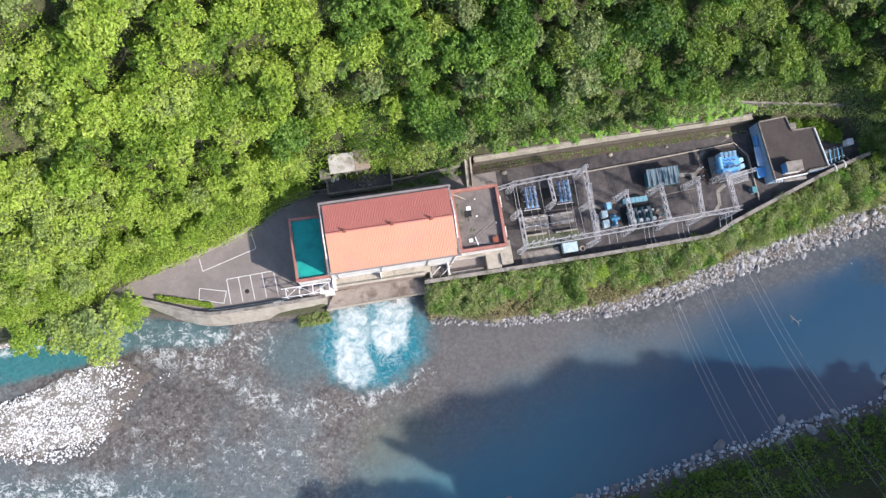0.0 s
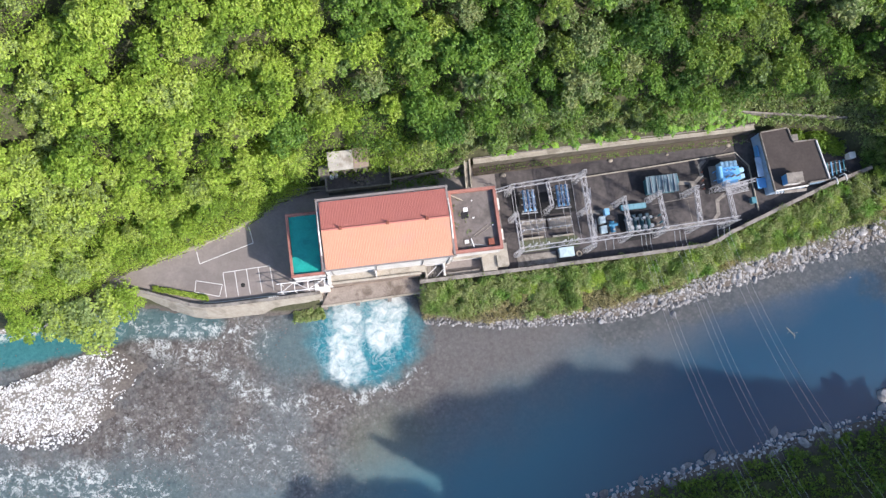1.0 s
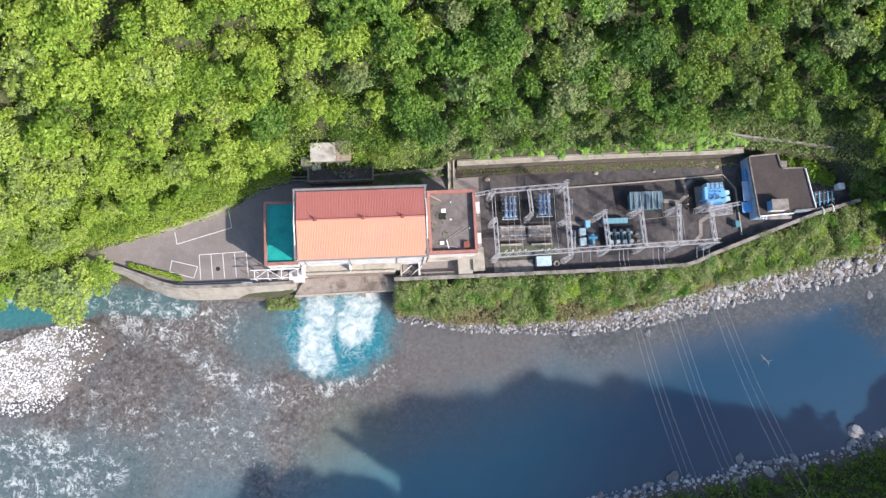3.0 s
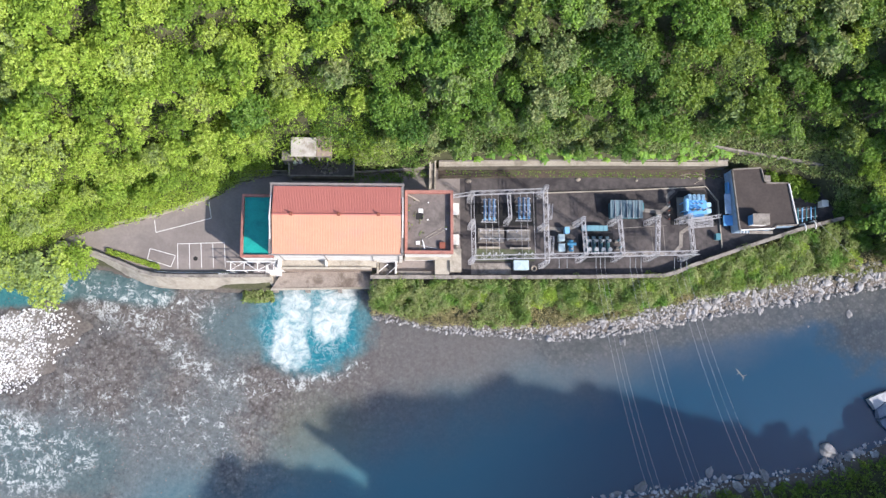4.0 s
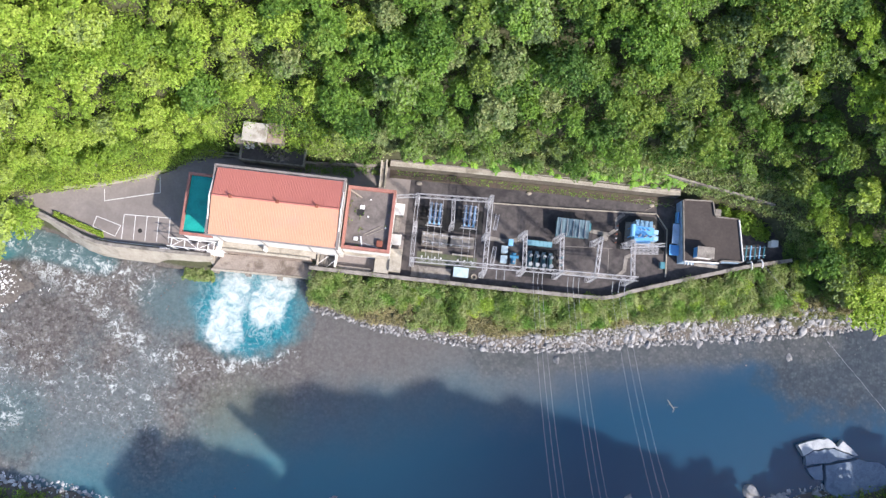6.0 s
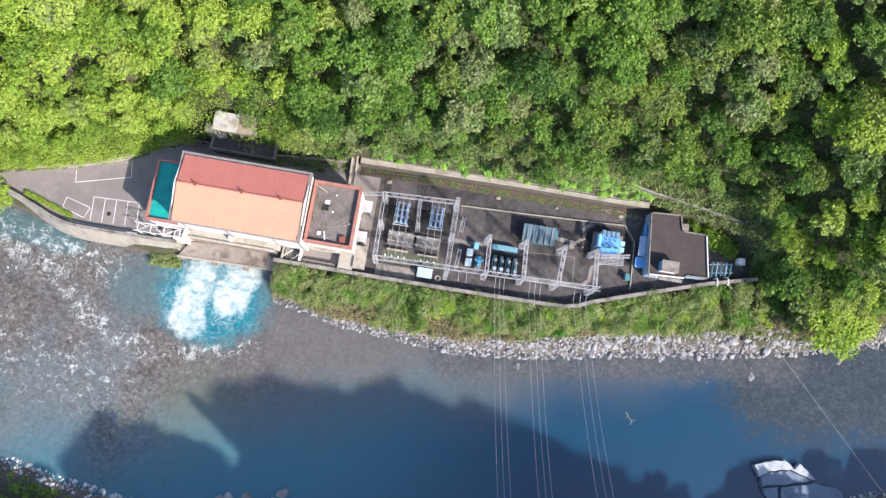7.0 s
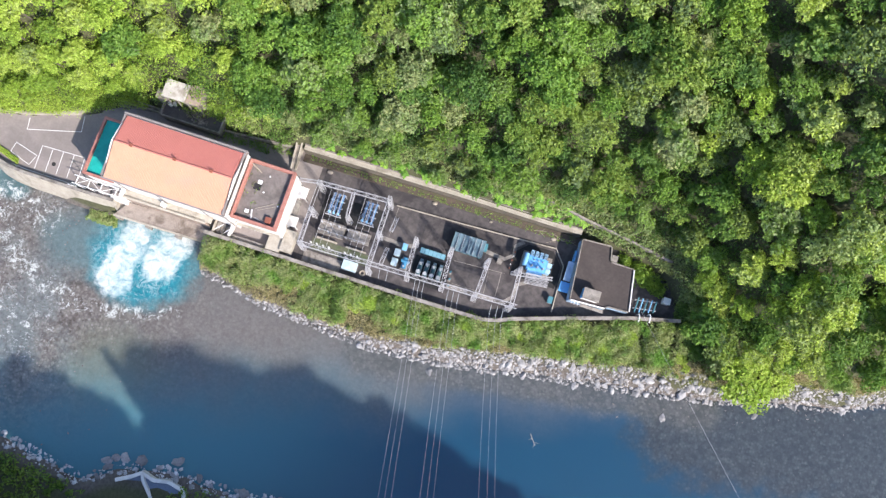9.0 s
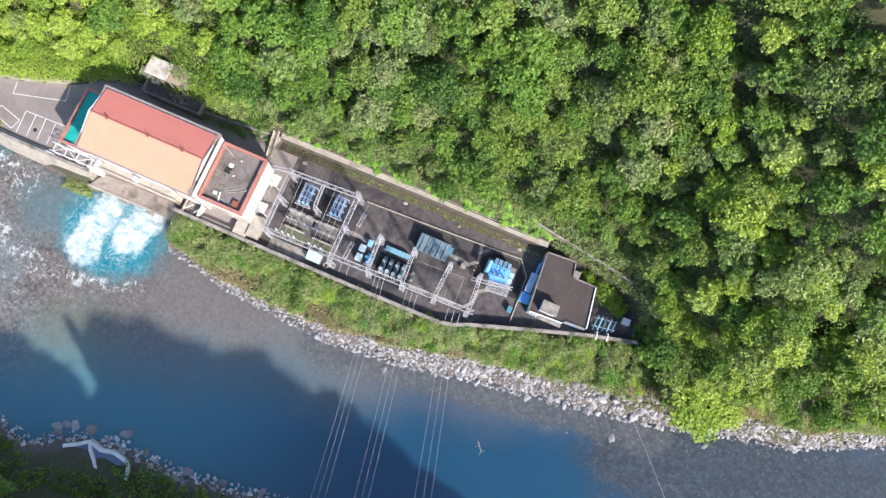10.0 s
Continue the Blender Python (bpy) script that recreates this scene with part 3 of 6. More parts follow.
tagged(part("trim", strip_wall([(x, y + 0.52) for x, y in north_wall], 0.66, 2.5, 2.98), CONCRETE_PALE), "pale concrete drain channel behind the retaining wall", "drain", kind="structure")
verge = strip_wall([(x, y - 1.15) for x, y in north_wall], 1.7, -0.3, 0.14)
tagged(part("trim", verge, surface("mossy_verge", (0.055, 0.043, 0.033), (0.12, 0.09, 0.065), 0.8, 0.95, 0.1, stain=(0.08, 0.10, 0.03), stain_scale=0.5, stain_amount=0.8)), "mossy earth verge at the foot of the retaining wall", "verge", kind="structure")
upper = [(83.3, 24.2), (90.8, 23.2), (97.8, 22.4), (103.4, 21.7), (111, 20.2)]
tagged(part("wall_upper", strip_wall(upper, 0.42, 1.0, [8.1, 6.9, 6.1, 5.7, 6.2]), CONCRETE), "old concrete wall climbing the wooded slope", "retaining wall", kind="structure")
lot_wall = [(-34, 7.9), (-26, 9.6), (-18, 12.3), (-14.2, 14.0)]
tagged(part("wall_lot", strip_wall(lot_wall, 0.5, -0.3, 1.1), CONCRETE_PALE), "low pale concrete wall below the trees", "retaining wall", kind="structure")
rear = [(-9, 17.1), (0, 18.6), (14.5, 18.8), (28, 19.8), (30.2, 20.2)]
tagged(part("wall_rear", strip_wall(rear, 0.4, -0.3, 1.5), CONCRETE), "shaded concrete wall behind the power house", "retaining wall", kind="structure")

# ---- parking lines and kerbs ----


def line(bm, a, b, w=0.13, z=0.0):
    a, b = Vector((*a, 0)), Vector((*b, 0))
    d = (b - a).normalized()
    n = Vector((-d.y, d.x, 0)) * w / 2
    prism([(a + n).xy[:], (b + n).xy[:], (b - n).xy[:], (a - n).xy[:]], z + 0.001, z + 0.006, bm)


bm = bmesh.new()
tops = [(-21.3 + 2.33 * i, 3.8 + 0.08 * i) for i in range(5)]
feet = [(-21.0 + 2.35 * i, -1.2 + 0.08 * i) for i in range(5)]
for a, c in zip(tops, feet):
    line(bm, a, c)
line(bm, (tops[0][0], tops[0][1] + 0.07), (tops[4][0], tops[4][1] + 0.07))
for a, c in [((-26.1, 8.7), (-25.7, 6.2)), ((-25.7, 6.2), (-14.8, 9.2)), ((-14.8, 9.2), (-15.4, 12.6)), ((-26.7, 2.9), (-21.6, 1.5)), ((-21.6, 1.5), (-22.4, -0.8)), ((-22.4, -0.8), (-27.1, 0.7)), ((-27.1, 0.7), (-26.7, 2.9))]:
    line(bm, a, c)
cover = thing("manhole_cover", "dark round manhole cover in a parking bay", "manhole cover")
part("cover", bar(bmesh.new(), (-17.6, 0.9, -0.05), (-17.6, 0.9, 0.012), 0.45, 20), DARK, cover)
tagged(part("parking_lines", bm, LINE), "worn white painted parking bay lines on asphalt", "road marking", kind="structure")

# ---- power house ----
house = thing("power_house", "white rendered power house with an orange sheet-metal gable roof", "power house")
RX0, RX1, RY0, RY1, EAVE, RIDGE, RIDGE_Y = -0.55, 24.3, -0.1, 13.3, 14.9, 16.6, 7.0
part("wall", boxes((-0.35, 0.15, -0.3, 24.1, 13.0, 14.6)), PLASTER, house)
for x in (RX0 + 0.1, RX1 - 0.35):
    gable = bmesh.new()
    vs = [gable.verts.new(c) for xx in (x, x + 0.25) for c in ((xx, 0.2, 14.5), (xx, RIDGE_Y, RIDGE - 0.12), (xx, 13.0, 14.5))]
    gable.faces.new(vs[:3]), gable.faces.new(vs[3:][::-1])
    for k in range(3):
        gable.faces.new((vs[k], vs[(k + 1) % 3], vs[3 + (k + 1) % 3], vs[3 + k]))
    bmesh.ops.recalc_face_normals(gable, faces=gable.faces)
    part("gable_wall", gable, PLASTER, house)


def ribbed_slope(x0, x1, y0, z0, y1, z1, pitch=0.29, rib=0.04):
    """A sheet roof slope with raised ribs that run down it."""
    bm = bmesh.new()
    xs, zs = [], []
    n = int((x1 - x0) / pitch)
    for i in range(n):
        x = x0 + i * (x1 - x0) / n
        w = (x1 - x0) / n
        xs += [x, x + w * 0.62, x + w * 0.72, x + w * 0.9]
        zs += [0, 0, rib, rib]
    xs.append(x1), zs.append(0)
    lo = [bm.verts.new((x, y0, z0 + z)) for x, z in zip(xs, zs)]
    hi = [bm.verts.new((x, y1, z1 + z)) for x, z in zip(xs, zs)]
    lo2 = [bm.verts.new((x, y0, z0 - 0.08)) for x in xs]
    for i in range(len(xs) - 1):
        bm.faces.new((lo[i], lo[i + 1], hi[i + 1], hi[i]))
        bm.faces.new((lo2[i], lo2[i + 1], lo[i + 1], lo[i]))
    bmesh.ops.recalc_face_normals(bm, faces=bm.faces)
    return bm


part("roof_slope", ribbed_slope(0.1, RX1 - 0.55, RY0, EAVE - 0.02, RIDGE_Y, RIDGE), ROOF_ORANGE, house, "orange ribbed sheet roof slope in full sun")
# darker, redder copy of the roof sheet: shade put into the colour
ROOF_SHADED = surface("roof_sheet_shaded", (0.44, 0.155, 0.122), (0.49, 0.18, 0.142), 0.25, 0.6, 0.004, stain=(0.44, 0.16, 0.13), stain_scale=0.15, stain_amount=0.5)
part("roof_slope", ribbed_slope(0.1, RX1 - 0.55, RY1 - 0.75, EAVE + 0.3, RIDGE_Y, RIDGE), ROOF_SHADED, house, "ribbed sheet roof slope turned from the sun, shade in its red colour")
ridge = bmesh.new()
bar(ridge, (0.1, RIDGE_Y, RIDGE + 0.05), (RX1 - 0.55, RIDGE_Y, RIDGE + 0.05), 0.16, 6)
part("ridge_cap", ridge, ROOF_SHADED, house)
for x in (3.6, 12.3, 19.6):
    v = boxes((x - 0.3, RIDGE_Y - 0.3, RIDGE, x + 0.3, RIDGE_Y + 0.3, RIDGE + 0.35), bevel=0.06)
    bar(v, (x - 0.1, RIDGE_Y + 0.15, RIDGE + 0.3), (x - 0.1, RIDGE_Y + 0.15, RIDGE + 0.75), 0.16, 8)
    part("roof_vent", v, RUST, house)
part("parapet", boxes((RX0, RY1 - 0.5, 14.0, RX1, RY1 - 0.1, 15.35)), GUTTER, house, "dark weathered parapet along the eave")
part("parapet", boxes((RX1 - 0.5, 0.0, 14.0, RX1 - 0.1, RY1 - 0.503, 15.3)), GUTTER, house, "grey weathered end parapet")
part("parapet", boxes((RX0, 0.0, 14.0, RX0 + 0.35, RY1 - 0.503, 15.2)), GUTTER, house, "thin grey end parapet")
part("gutter", boxes((RX0, RY0 - 0.28, 14.55, RX1, RY0 - 0.003, 14.82)), GUTTER, house)
for x in (0.9, 9.3, 18.3, 23.4):
    part("downpipe", bar(bmesh.new(), (x, 0.05, 0), (x, 0.05, 14.5), 0.09, 8), GUTTER, house)


def flat_block(parent, x0, y0, x1, y1, roof_z, top, floor_mat, coping_mat, wide=0.45):
    part("wall", boxes((x0 + 0.12, y0 + 0.12, -0.3, x1 - 0.12, y1 - 0.12, roof_z - 0.15)), PLASTER, parent)
    part("roof", boxes((x0 + wide, y0 + wide, roof_z - 0.148, x1 - wide, y1 - wide, roof_z)), floor_mat, parent)
    for r in ((x0, y0, x1, y0 + wide), (x0, y1 - wide, x1, y1), (x0, y0 + wide + 0.002, x0 + wide, y1 - wide - 0.002), (x1 - wide, y0 + wide + 0.002, x1, y1 - wide - 0.002)):
        part("parapet", boxes((r[0], r[1], roof_z - 0.5, r[2], r[3], top), bevel=0.02), coping_mat, parent)


west = thing("west_wing", "flat-roofed wing with a teal painted roof and red parapet", "building wing")
flat_block(west, -6.9, 0.0, -0.6, 12.3, 8.6, 9.2, ROOF_TEAL, PARAPET_RED, 0.5)
annexe = thing("annexe", "flat-roofed annexe with a red parapet and a dirty grey roof", "building wing")
flat_block(annexe, 24.45, 0.5, 33.75, 12.75, 11.0, 12.0, ROOF_GREY, PARAPET_RED, 0.55)

# ---- south terrace and tailrace ----
apron = thing("tailrace_deck", "stained brown concrete deck over the tailrace outlet", "concrete deck")
part("deck", prism([(-2.6, -5.0), (18.4, -4.6), (18.2, -1.2), (-0.6, -1.7)], -2.5, -1.9), surface("deck_stained", (0.21, 0.172, 0.138), (0.36, 0.31, 0.26), 0.6, 0.9, 0.03, stain=(0.12, 0.092, 0.07), stain_scale=0.35, stain_amount=0.85), apron)
for i in range(4):
    x = -2.4 + i * 6.6
    part("pier", boxes((x, -5.6, -6.6, x + 0.8, -1.5, -2.5)), CONCRETE, apron)
# near-black colour stands for the shade inside the outlet
part("back_wall", boxes((-2.4, -1.6, -6.6, 18.2, -1.2, -2.5)), DARK, apron)
part("guard_wall", boxes((0.2, -1.55, -1.9, 17.9, -1.25, 3.9)), CONCRETE_BROWN, apron, "red-brown stained concrete retaining wall")
part("coping", boxes((0.1, -1.66, 3.902, 18.0, -1.2, 4.12), bevel=0.03), CONCRETE_PALE, apron)
part("lip", prism([(-2.7, -5.35), (18.5, -4.95), (18.5, -4.55), (-2.7, -4.95)], -2.3, -1.72), CONCRETE_PALE, apron, "pale worn edge of the deck")
part("end_wall", boxes((17.95, -4.4, -2.5, 18.9, -1.5, -0.2), bevel=0.05), CONCRETE_BROWN, apron)
part("end_wall", boxes((-0.5, -1.55, -1.9, 0.19, 0.1, 4.4), bevel=0.05), PLASTER, apron)
part("buttress", boxes((-3.4, -2.4, -2.0, -0.55, -0.2, 1.2), bevel=0.08), PLASTER, apron, "white rendered buttress beside the deck")

# ---- vegetation ----
rng = np.random.default_rng(7)


def leaf_faces(centres, outward, size, tilt, long=1.75):
    """Small leaf faces round centres, turned mostly outward."""
    n = len(centres)
    nrm = outward + rng.normal(0, tilt, (n, 3))
    nrm /= np.linalg.norm(nrm, axis=1, keepdims=True) + 1e-9
    ref = rng.normal(0, 1, (n, 3))
    u = np.cross(nrm, ref)
    u /= np.linalg.norm(u, axis=1, keepdims=True) + 1e-9
    v = np.cross(nrm, u)
    s = (size * 0.86 * rng.uniform(0.55, 1.4, n))[:, None]
    a, c = u * s * long * 0.5, v * s * 0.5
    droop = nrm * s * 0.18
    return np.stack([centres - a * 0.7 - c, centres - a * 0.7 + c, centres + a - droop], 1)


def thin(q, k):
    """Every k-th leaf, grown to cover as much."""
    q = q[::k]
    mid = q.mean(1, keepdims=True)
    return mid + (q - mid) * math.sqrt(k) * 0.95


def clump(centre, radius, count, size, flat=0.75, tilt=0.7):
    d = rng.normal(0, 1, (count, 3))
    d[:, 2] = np.abs(d[:, 2]) * 1.1 - 0.35
    d /= np.linalg.norm(d, axis=1, keepdims=True)
    r = radius * rng.uniform(0.6, 1.14, (count, 1))
    p = np.array(centre) + d * r * np.array([1, 1, flat])
    return leaf_faces(p, d + np.array([0, 0, 0.35]), size, tilt)


def crown_faces(radius, height, base, clumps, leaves, size):
    """A crown of uneven clumps set round a dome, with gaps between."""
    out = []
    for i in range(clumps):
        a = i * 2.39996 + rng.uniform(-0.4, 0.4)
        f = math.sqrt((i + 0.4) / clumps)
        rr = radius * f * rng.uniform(0.75, 1.08)
        top = base + (height - base) * math.sqrt(max(0.0, 1 - (f * 0.88) ** 2)) * rng.uniform(0.82, 1.05)
        cr = radius * rng.uniform(0.18, 0.42)
        out.append(clump((rr * math.cos(a), rr * math.sin(a), top - cr * 0.6), cr, int(leaves * rng.uniform(0.8, 1.2)), size))
    return np.concatenate(out)


def trunk_mesh(height, r, limbs):
    bm = bmesh.new()
    lean = Vector((rng.uniform(-0.4, 0.4), rng.uniform(-0.4, 0.4), 0))
    mid = Vector((0, 0, height * 0.5)) + lean
    bar(bm, (0, 0, -1.5), mid, r, 7, r * 0.75)
    bar(bm, mid, (lean.x * 1.6, lean.y * 1.6, height * 0.86), r * 0.75, 7, r * 0.25)
    for k in range(limbs):
        a = k * 6.283 / limbs + rng.uniform(0, 0.6)
        z = height * rng.uniform(0.4, 0.6)
        bar(bm, (lean.x, lean.y, z), (math.cos(a) * height * 0.26, math.sin(a) * height * 0.26, z + height * 0.24), r * 0.45, 5, r * 0.12)
    return mesh_of("trunk", bm)


KINDS = []
for k, (rad, h, base, cl, lv, sz) in enumerate([(3.6, 11, 6.5, 21, 105, 0.44), (3.0, 10, 5.5, 17, 105, 0.40), (4.2, 12.5, 8, 26, 100, 0.48), (2.6, 9, 4.5, 14, 110, 0.36), (3.3, 12, 6.5, 18, 110, 0.5), (3.9, 10.5, 6.5, 24, 95, 0.40)]):
    KINDS.append((crown_faces(rad, h, base, cl, lv, sz), trunk_mesh(h, 0.22 + 0.02 * k, 5), rad, h))
LEAVES = {"west": LEAF_WEST, "mid": LEAF_MID, "east": LEAF_EAST, "dry": TWIG}
CROWNS = {}
for z, m in LEAVES.items():
    for k, (q, tm, rad, h) in enumerate(KINDS):
        me = leaf_mesh("crown", q if z != "dry" else q[::2])
        me.materials.append(m)
        CROWNS[z, k] = me
for q, tm, rad, h in KINDS:
    tm.materials.append(BARK)
LABEL = {"west": "sunlit yellow-green broadleaf tree on the steep slope", "mid": "mid-green broadleaf tree on the steep slope", "east": "dark green broadleaf tree on the steep slope", "dry": "half-bare greyish tree with dry twigs on the slope"}


def tree(x, y, z, kind, zone, scale, turn, lean=0.0, name="tree", label="", group="trees on the slope"):
    e = thing(name, label or LABEL[zone], "tree", group)
    e.matrix_world = Matrix.Translation((x, y, z)) @ Matrix.Rotation(lean, 4, "X") @ Matrix.Rotation(turn, 4, "Z") @ Matrix.Diagonal((scale[0], scale[0], scale[1], 1))
    part("trunk", KINDS[kind][1], BARK, e)
    part("crown", CROWNS[zone, kind], None, e)
    return e


def zone_of(x, y, r):
    if r > 0.985:
        return "dry"
    w = x + 10 * (r - 0.5) * 4
    if w < 14:
        return "west"
    if w > 112:
        return ("west", "mid", "west", "west", "east")[int(r * 997) % 5]
    return ("mid", "mid", "east", "mid", "mid")[int(r * 997) % 5] if w < 66 else ("east", "mid", "east")[int(r * 997) % 3]


spots = []
x = -86.0
row = 0
while x < 176:
    f = float(np.interp(x, FX, FY))
    y = f + (1.6 if not (28 < x < 112) else (2.6 if x < 70 else 5.0)) + (2.2 if row % 2 else 0)
    while y < f + 46:
        spots.append((x + rng.uniform(-1.7, 1.7), y + rng.uniform(-1.6, 1.6)))
        y += 4.3
    x += 4.3
    row += 1
spots = [(x, y) for x, y in spots if not (-2 < x < 19 and y < 26.5) and not (-6.5 < x < -0.5 and y < 25) and y > np.interp(x, FX, FY) + 1.0]
spots.sort(key=lambda s: (s[0] - 40) ** 2 / 3 + (s[1] - 20) ** 2)
far = {}
for i, (x, y) in enumerate(spots):
    kind, r = int(rng.integers(0, 6)), float(rng.uniform())
    edge = y - float(np.interp(x, FX, FY))
    s = rng.uniform(0.72, 1.15) * (0.62 + 0.38 * min(1.0, edge / 9))
    sz = s * rng.uniform(0.85, 1.2)
    turn, zone = rng.uniform(0, 6.28), zone_of(x, y, r)
    z = land_at(x, y) - 0.3
    if i < 300:
        tree(x, y, z, kind, zone, (s, sz), turn, 0.10)
    else:
        q = KINDS[kind][0] * np.array([s, s, sz])
        c, sn = math.cos(turn), math.sin(turn)
        q = np.stack([q[..., 0] * c - q[..., 1] * sn, q[..., 0] * sn + q[..., 1] * c, q[..., 2]], -1) + np.array([x, y, z])
        far.setdefault((zone, i % 7), []).append(q)
for (zone, _), qs in far.items():
    me = leaf_mesh("woods", np.concatenate(qs))
    tagged(part("woods", me, LEAVES[zone]), "dense broadleaf woods covering the upper slope", "woods", kind="stuff")

# the far bank's woods, which shade the river
south = []
for i in range(620):
    if i < 300:
        x = rng.uniform(-30, 190)
        y = float(np.interp(x, SX, SY)) - rng.uniform(9, 42)
    else:
        y = -60 - 75 * rng.uniform()
        x = (-40 - y) / 0.586 * 0.81 + 16 + rng.uniform(-34, 90)
    if 6 < x < 38 and y > -66:
        continue
    kind = int(rng.integers(0, 6))
    s = rng.uniform(0.65, 1.15)
    south.append(thin(KINDS[kind][0], 3 if i < 300 else 8) * s * np.array([1.15, 1.15, 1.2]) + np.array([x, y, land_at(x, y) - 0.3]))
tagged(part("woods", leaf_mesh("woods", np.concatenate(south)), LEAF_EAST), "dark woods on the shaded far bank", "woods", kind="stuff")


def undergrowth(name, label, count, place, size, material, lift=0.5, flat=0.5, leaves=14, radius=0.45, tilt=0.8):
    """Low plants as many small leaf tufts."""
    out = []
    for _ in range(count):
        spot = place()
        if spot is None:
            continue
        x, y = spot
        z = land_at(x, y)
        n = noise.noise((x * 0.25, y * 0.25, 5.0)) + 0.8 * noise.noise((x * 0.6, y * 0.6, 2.0))
        rr = radius * max(0.4, 1.0 + 0.6 * n) * rng.uniform(0.7, 1.5)
        out.append(clump((x, y, z + lift * max(0.15, 0.7 + n)), rr, leaves, size, flat + 0.5, tilt))
    return tagged(part(name, leaf_mesh(name, np.concatenate(out)), material), label, "undergrowth", kind="stuff")


def on_bank():
    x = rng.uniform(17.5, 172)
    n, w = float(np.interp(x, NX, NY)), float(np.interp(x, WX, WY))
    gap = float(np.interp(x, [18, 35, 60, 75, 90, 105, 115, 128, 150], [0.5, 0.9, 2.4, 3.8, 4.6, 4.6, 5.2, 3.2, 4.0])) + 1.3 * noise.noise((x * 0.15, 0, 0))
    if x > 116:
        w = float(np.interp(x, FX, FY)) + 3
    if w - 0.6 - n - gap < 0.3:
        return None
    return x, n + gap + (w - 0.6 - n - gap) * rng.uniform(0, 1)


def on_low_bank():
    spot = on_bank()
    if spot is None:
        return None
    x, y = spot
    n, w = float(np.interp(x, NX, NY)), float(np.interp(x, WX, WY))
    f = (y - n) / max(w - n, 1.0)
    return spot if f < 0.62 + 0.35 * noise.noise((x * 0.12, y * 0.2, 1.0)) else None


def on_high_bank():
    spot = on_bank()
    if spot is None:
        return None
    x, y = spot
    n, w = float(np.interp(x, NX, NY)), float(np.interp(x, WX, WY))
    f = (y - n) / max(w - n, 1.0)
    return spot if f > 0.34 + 0.5 * noise.noise((x * 0.10, y * 0.2, 4.0)) else None


undergrowth("bank_shrubs", "tangled green shrubs on the upper river bank", 2500, on_high_bank, 0.23, LEAF_SHRUB, 1.9, 0.8, 95, 0.85, 0.75)
undergrowth("bank_grass", "straw-coloured grass and low scrub near the stones", 3600, on_low_bank, 0.2, STRAW, 0.5, 0.6, 46, 0.65, 0.9)


def behind_house():
    return rng.uniform(10.5, 29), rng.uniform(17.4, 25) if rng.uniform() < 0.6 else rng.uniform(20.5, 25)


undergrowth("rear_shrubs", "green scrub in the shade behind the power house", 420, behind_house, 0.3, LEAF_SHRUB, 0.5, 0.5, 24, 0.7)


def beside_control_house():
    x = rng.uniform(102, 112)
    return x, 19.6 - (x - 102) * 0.35 + rng.uniform(-2.4, 0.3)


undergrowth("bright_shrubs", "bright yellow-green shrubs beside the control house", 150, beside_control_house, 0.34, LEAF_WEST, 1.2, 0.6, 30, 0.9)


def on_slope_foot():
    x = rng.uniform(29, 120)
    f = float(np.interp(x, FX, FY))
    return x, f + rng.uniform(1.7 if x < 93 else 0.2, 6.5)


undergrowth("slope_plants", "bright green low plants above the retaining wall", 1900, on_slope_foot, 0.34, LEAF_MID, 0.5, 0.4, 24, 0.8)


def on_west_edge():
    x = rng.uniform(-85, -3)
    f = float(np.interp(x, FX, FY))
    return x, f + 0.2 + rng.uniform(0, 1) ** 1.5 * 9


undergrowth("edge_shrubs", "sunlit yellow-green shrubs at the foot of the slope", 1900, on_west_edge, 0.23, LEAF_WEST, 1.1, 0.6, 48, 1.2)


def on_hill():
    x = rng.uniform(8, 170)
    f = float(np.interp(x, FX, FY))
    return x, f + rng.uniform(0.2, 1) ** 1.5 * 42


def on_west_hill():
    x = rng.uniform(-85, 20)
    f = float(np.interp(x, FX, FY))
    return x, f + rng.uniform(0.1, 1) ** 1.5 * 42


undergrowth("hill_undergrowth", "dark undergrowth between the trees on the slope", 3400, on_hill, 0.3, LEAF_EAST, 3.2, 0.6, 42, 1.5)
undergrowth("hill_undergrowth", "yellow-green undergrowth between the trees on the slope", 2500, on_west_hill, 0.3, LEAF_WEST, 3.4, 0.6, 42, 1.6)


def on_south():
    x = rng.uniform(-40, 170)
    s = float(np.interp(x, SX, SY))
    d = 2.2 + rng.uniform(0, 1) * 9
    if 11.5 < x < 29 and d < 7.5:
        return None
    return x, s - d


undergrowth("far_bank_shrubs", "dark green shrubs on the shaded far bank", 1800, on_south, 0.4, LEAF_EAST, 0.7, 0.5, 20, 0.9)

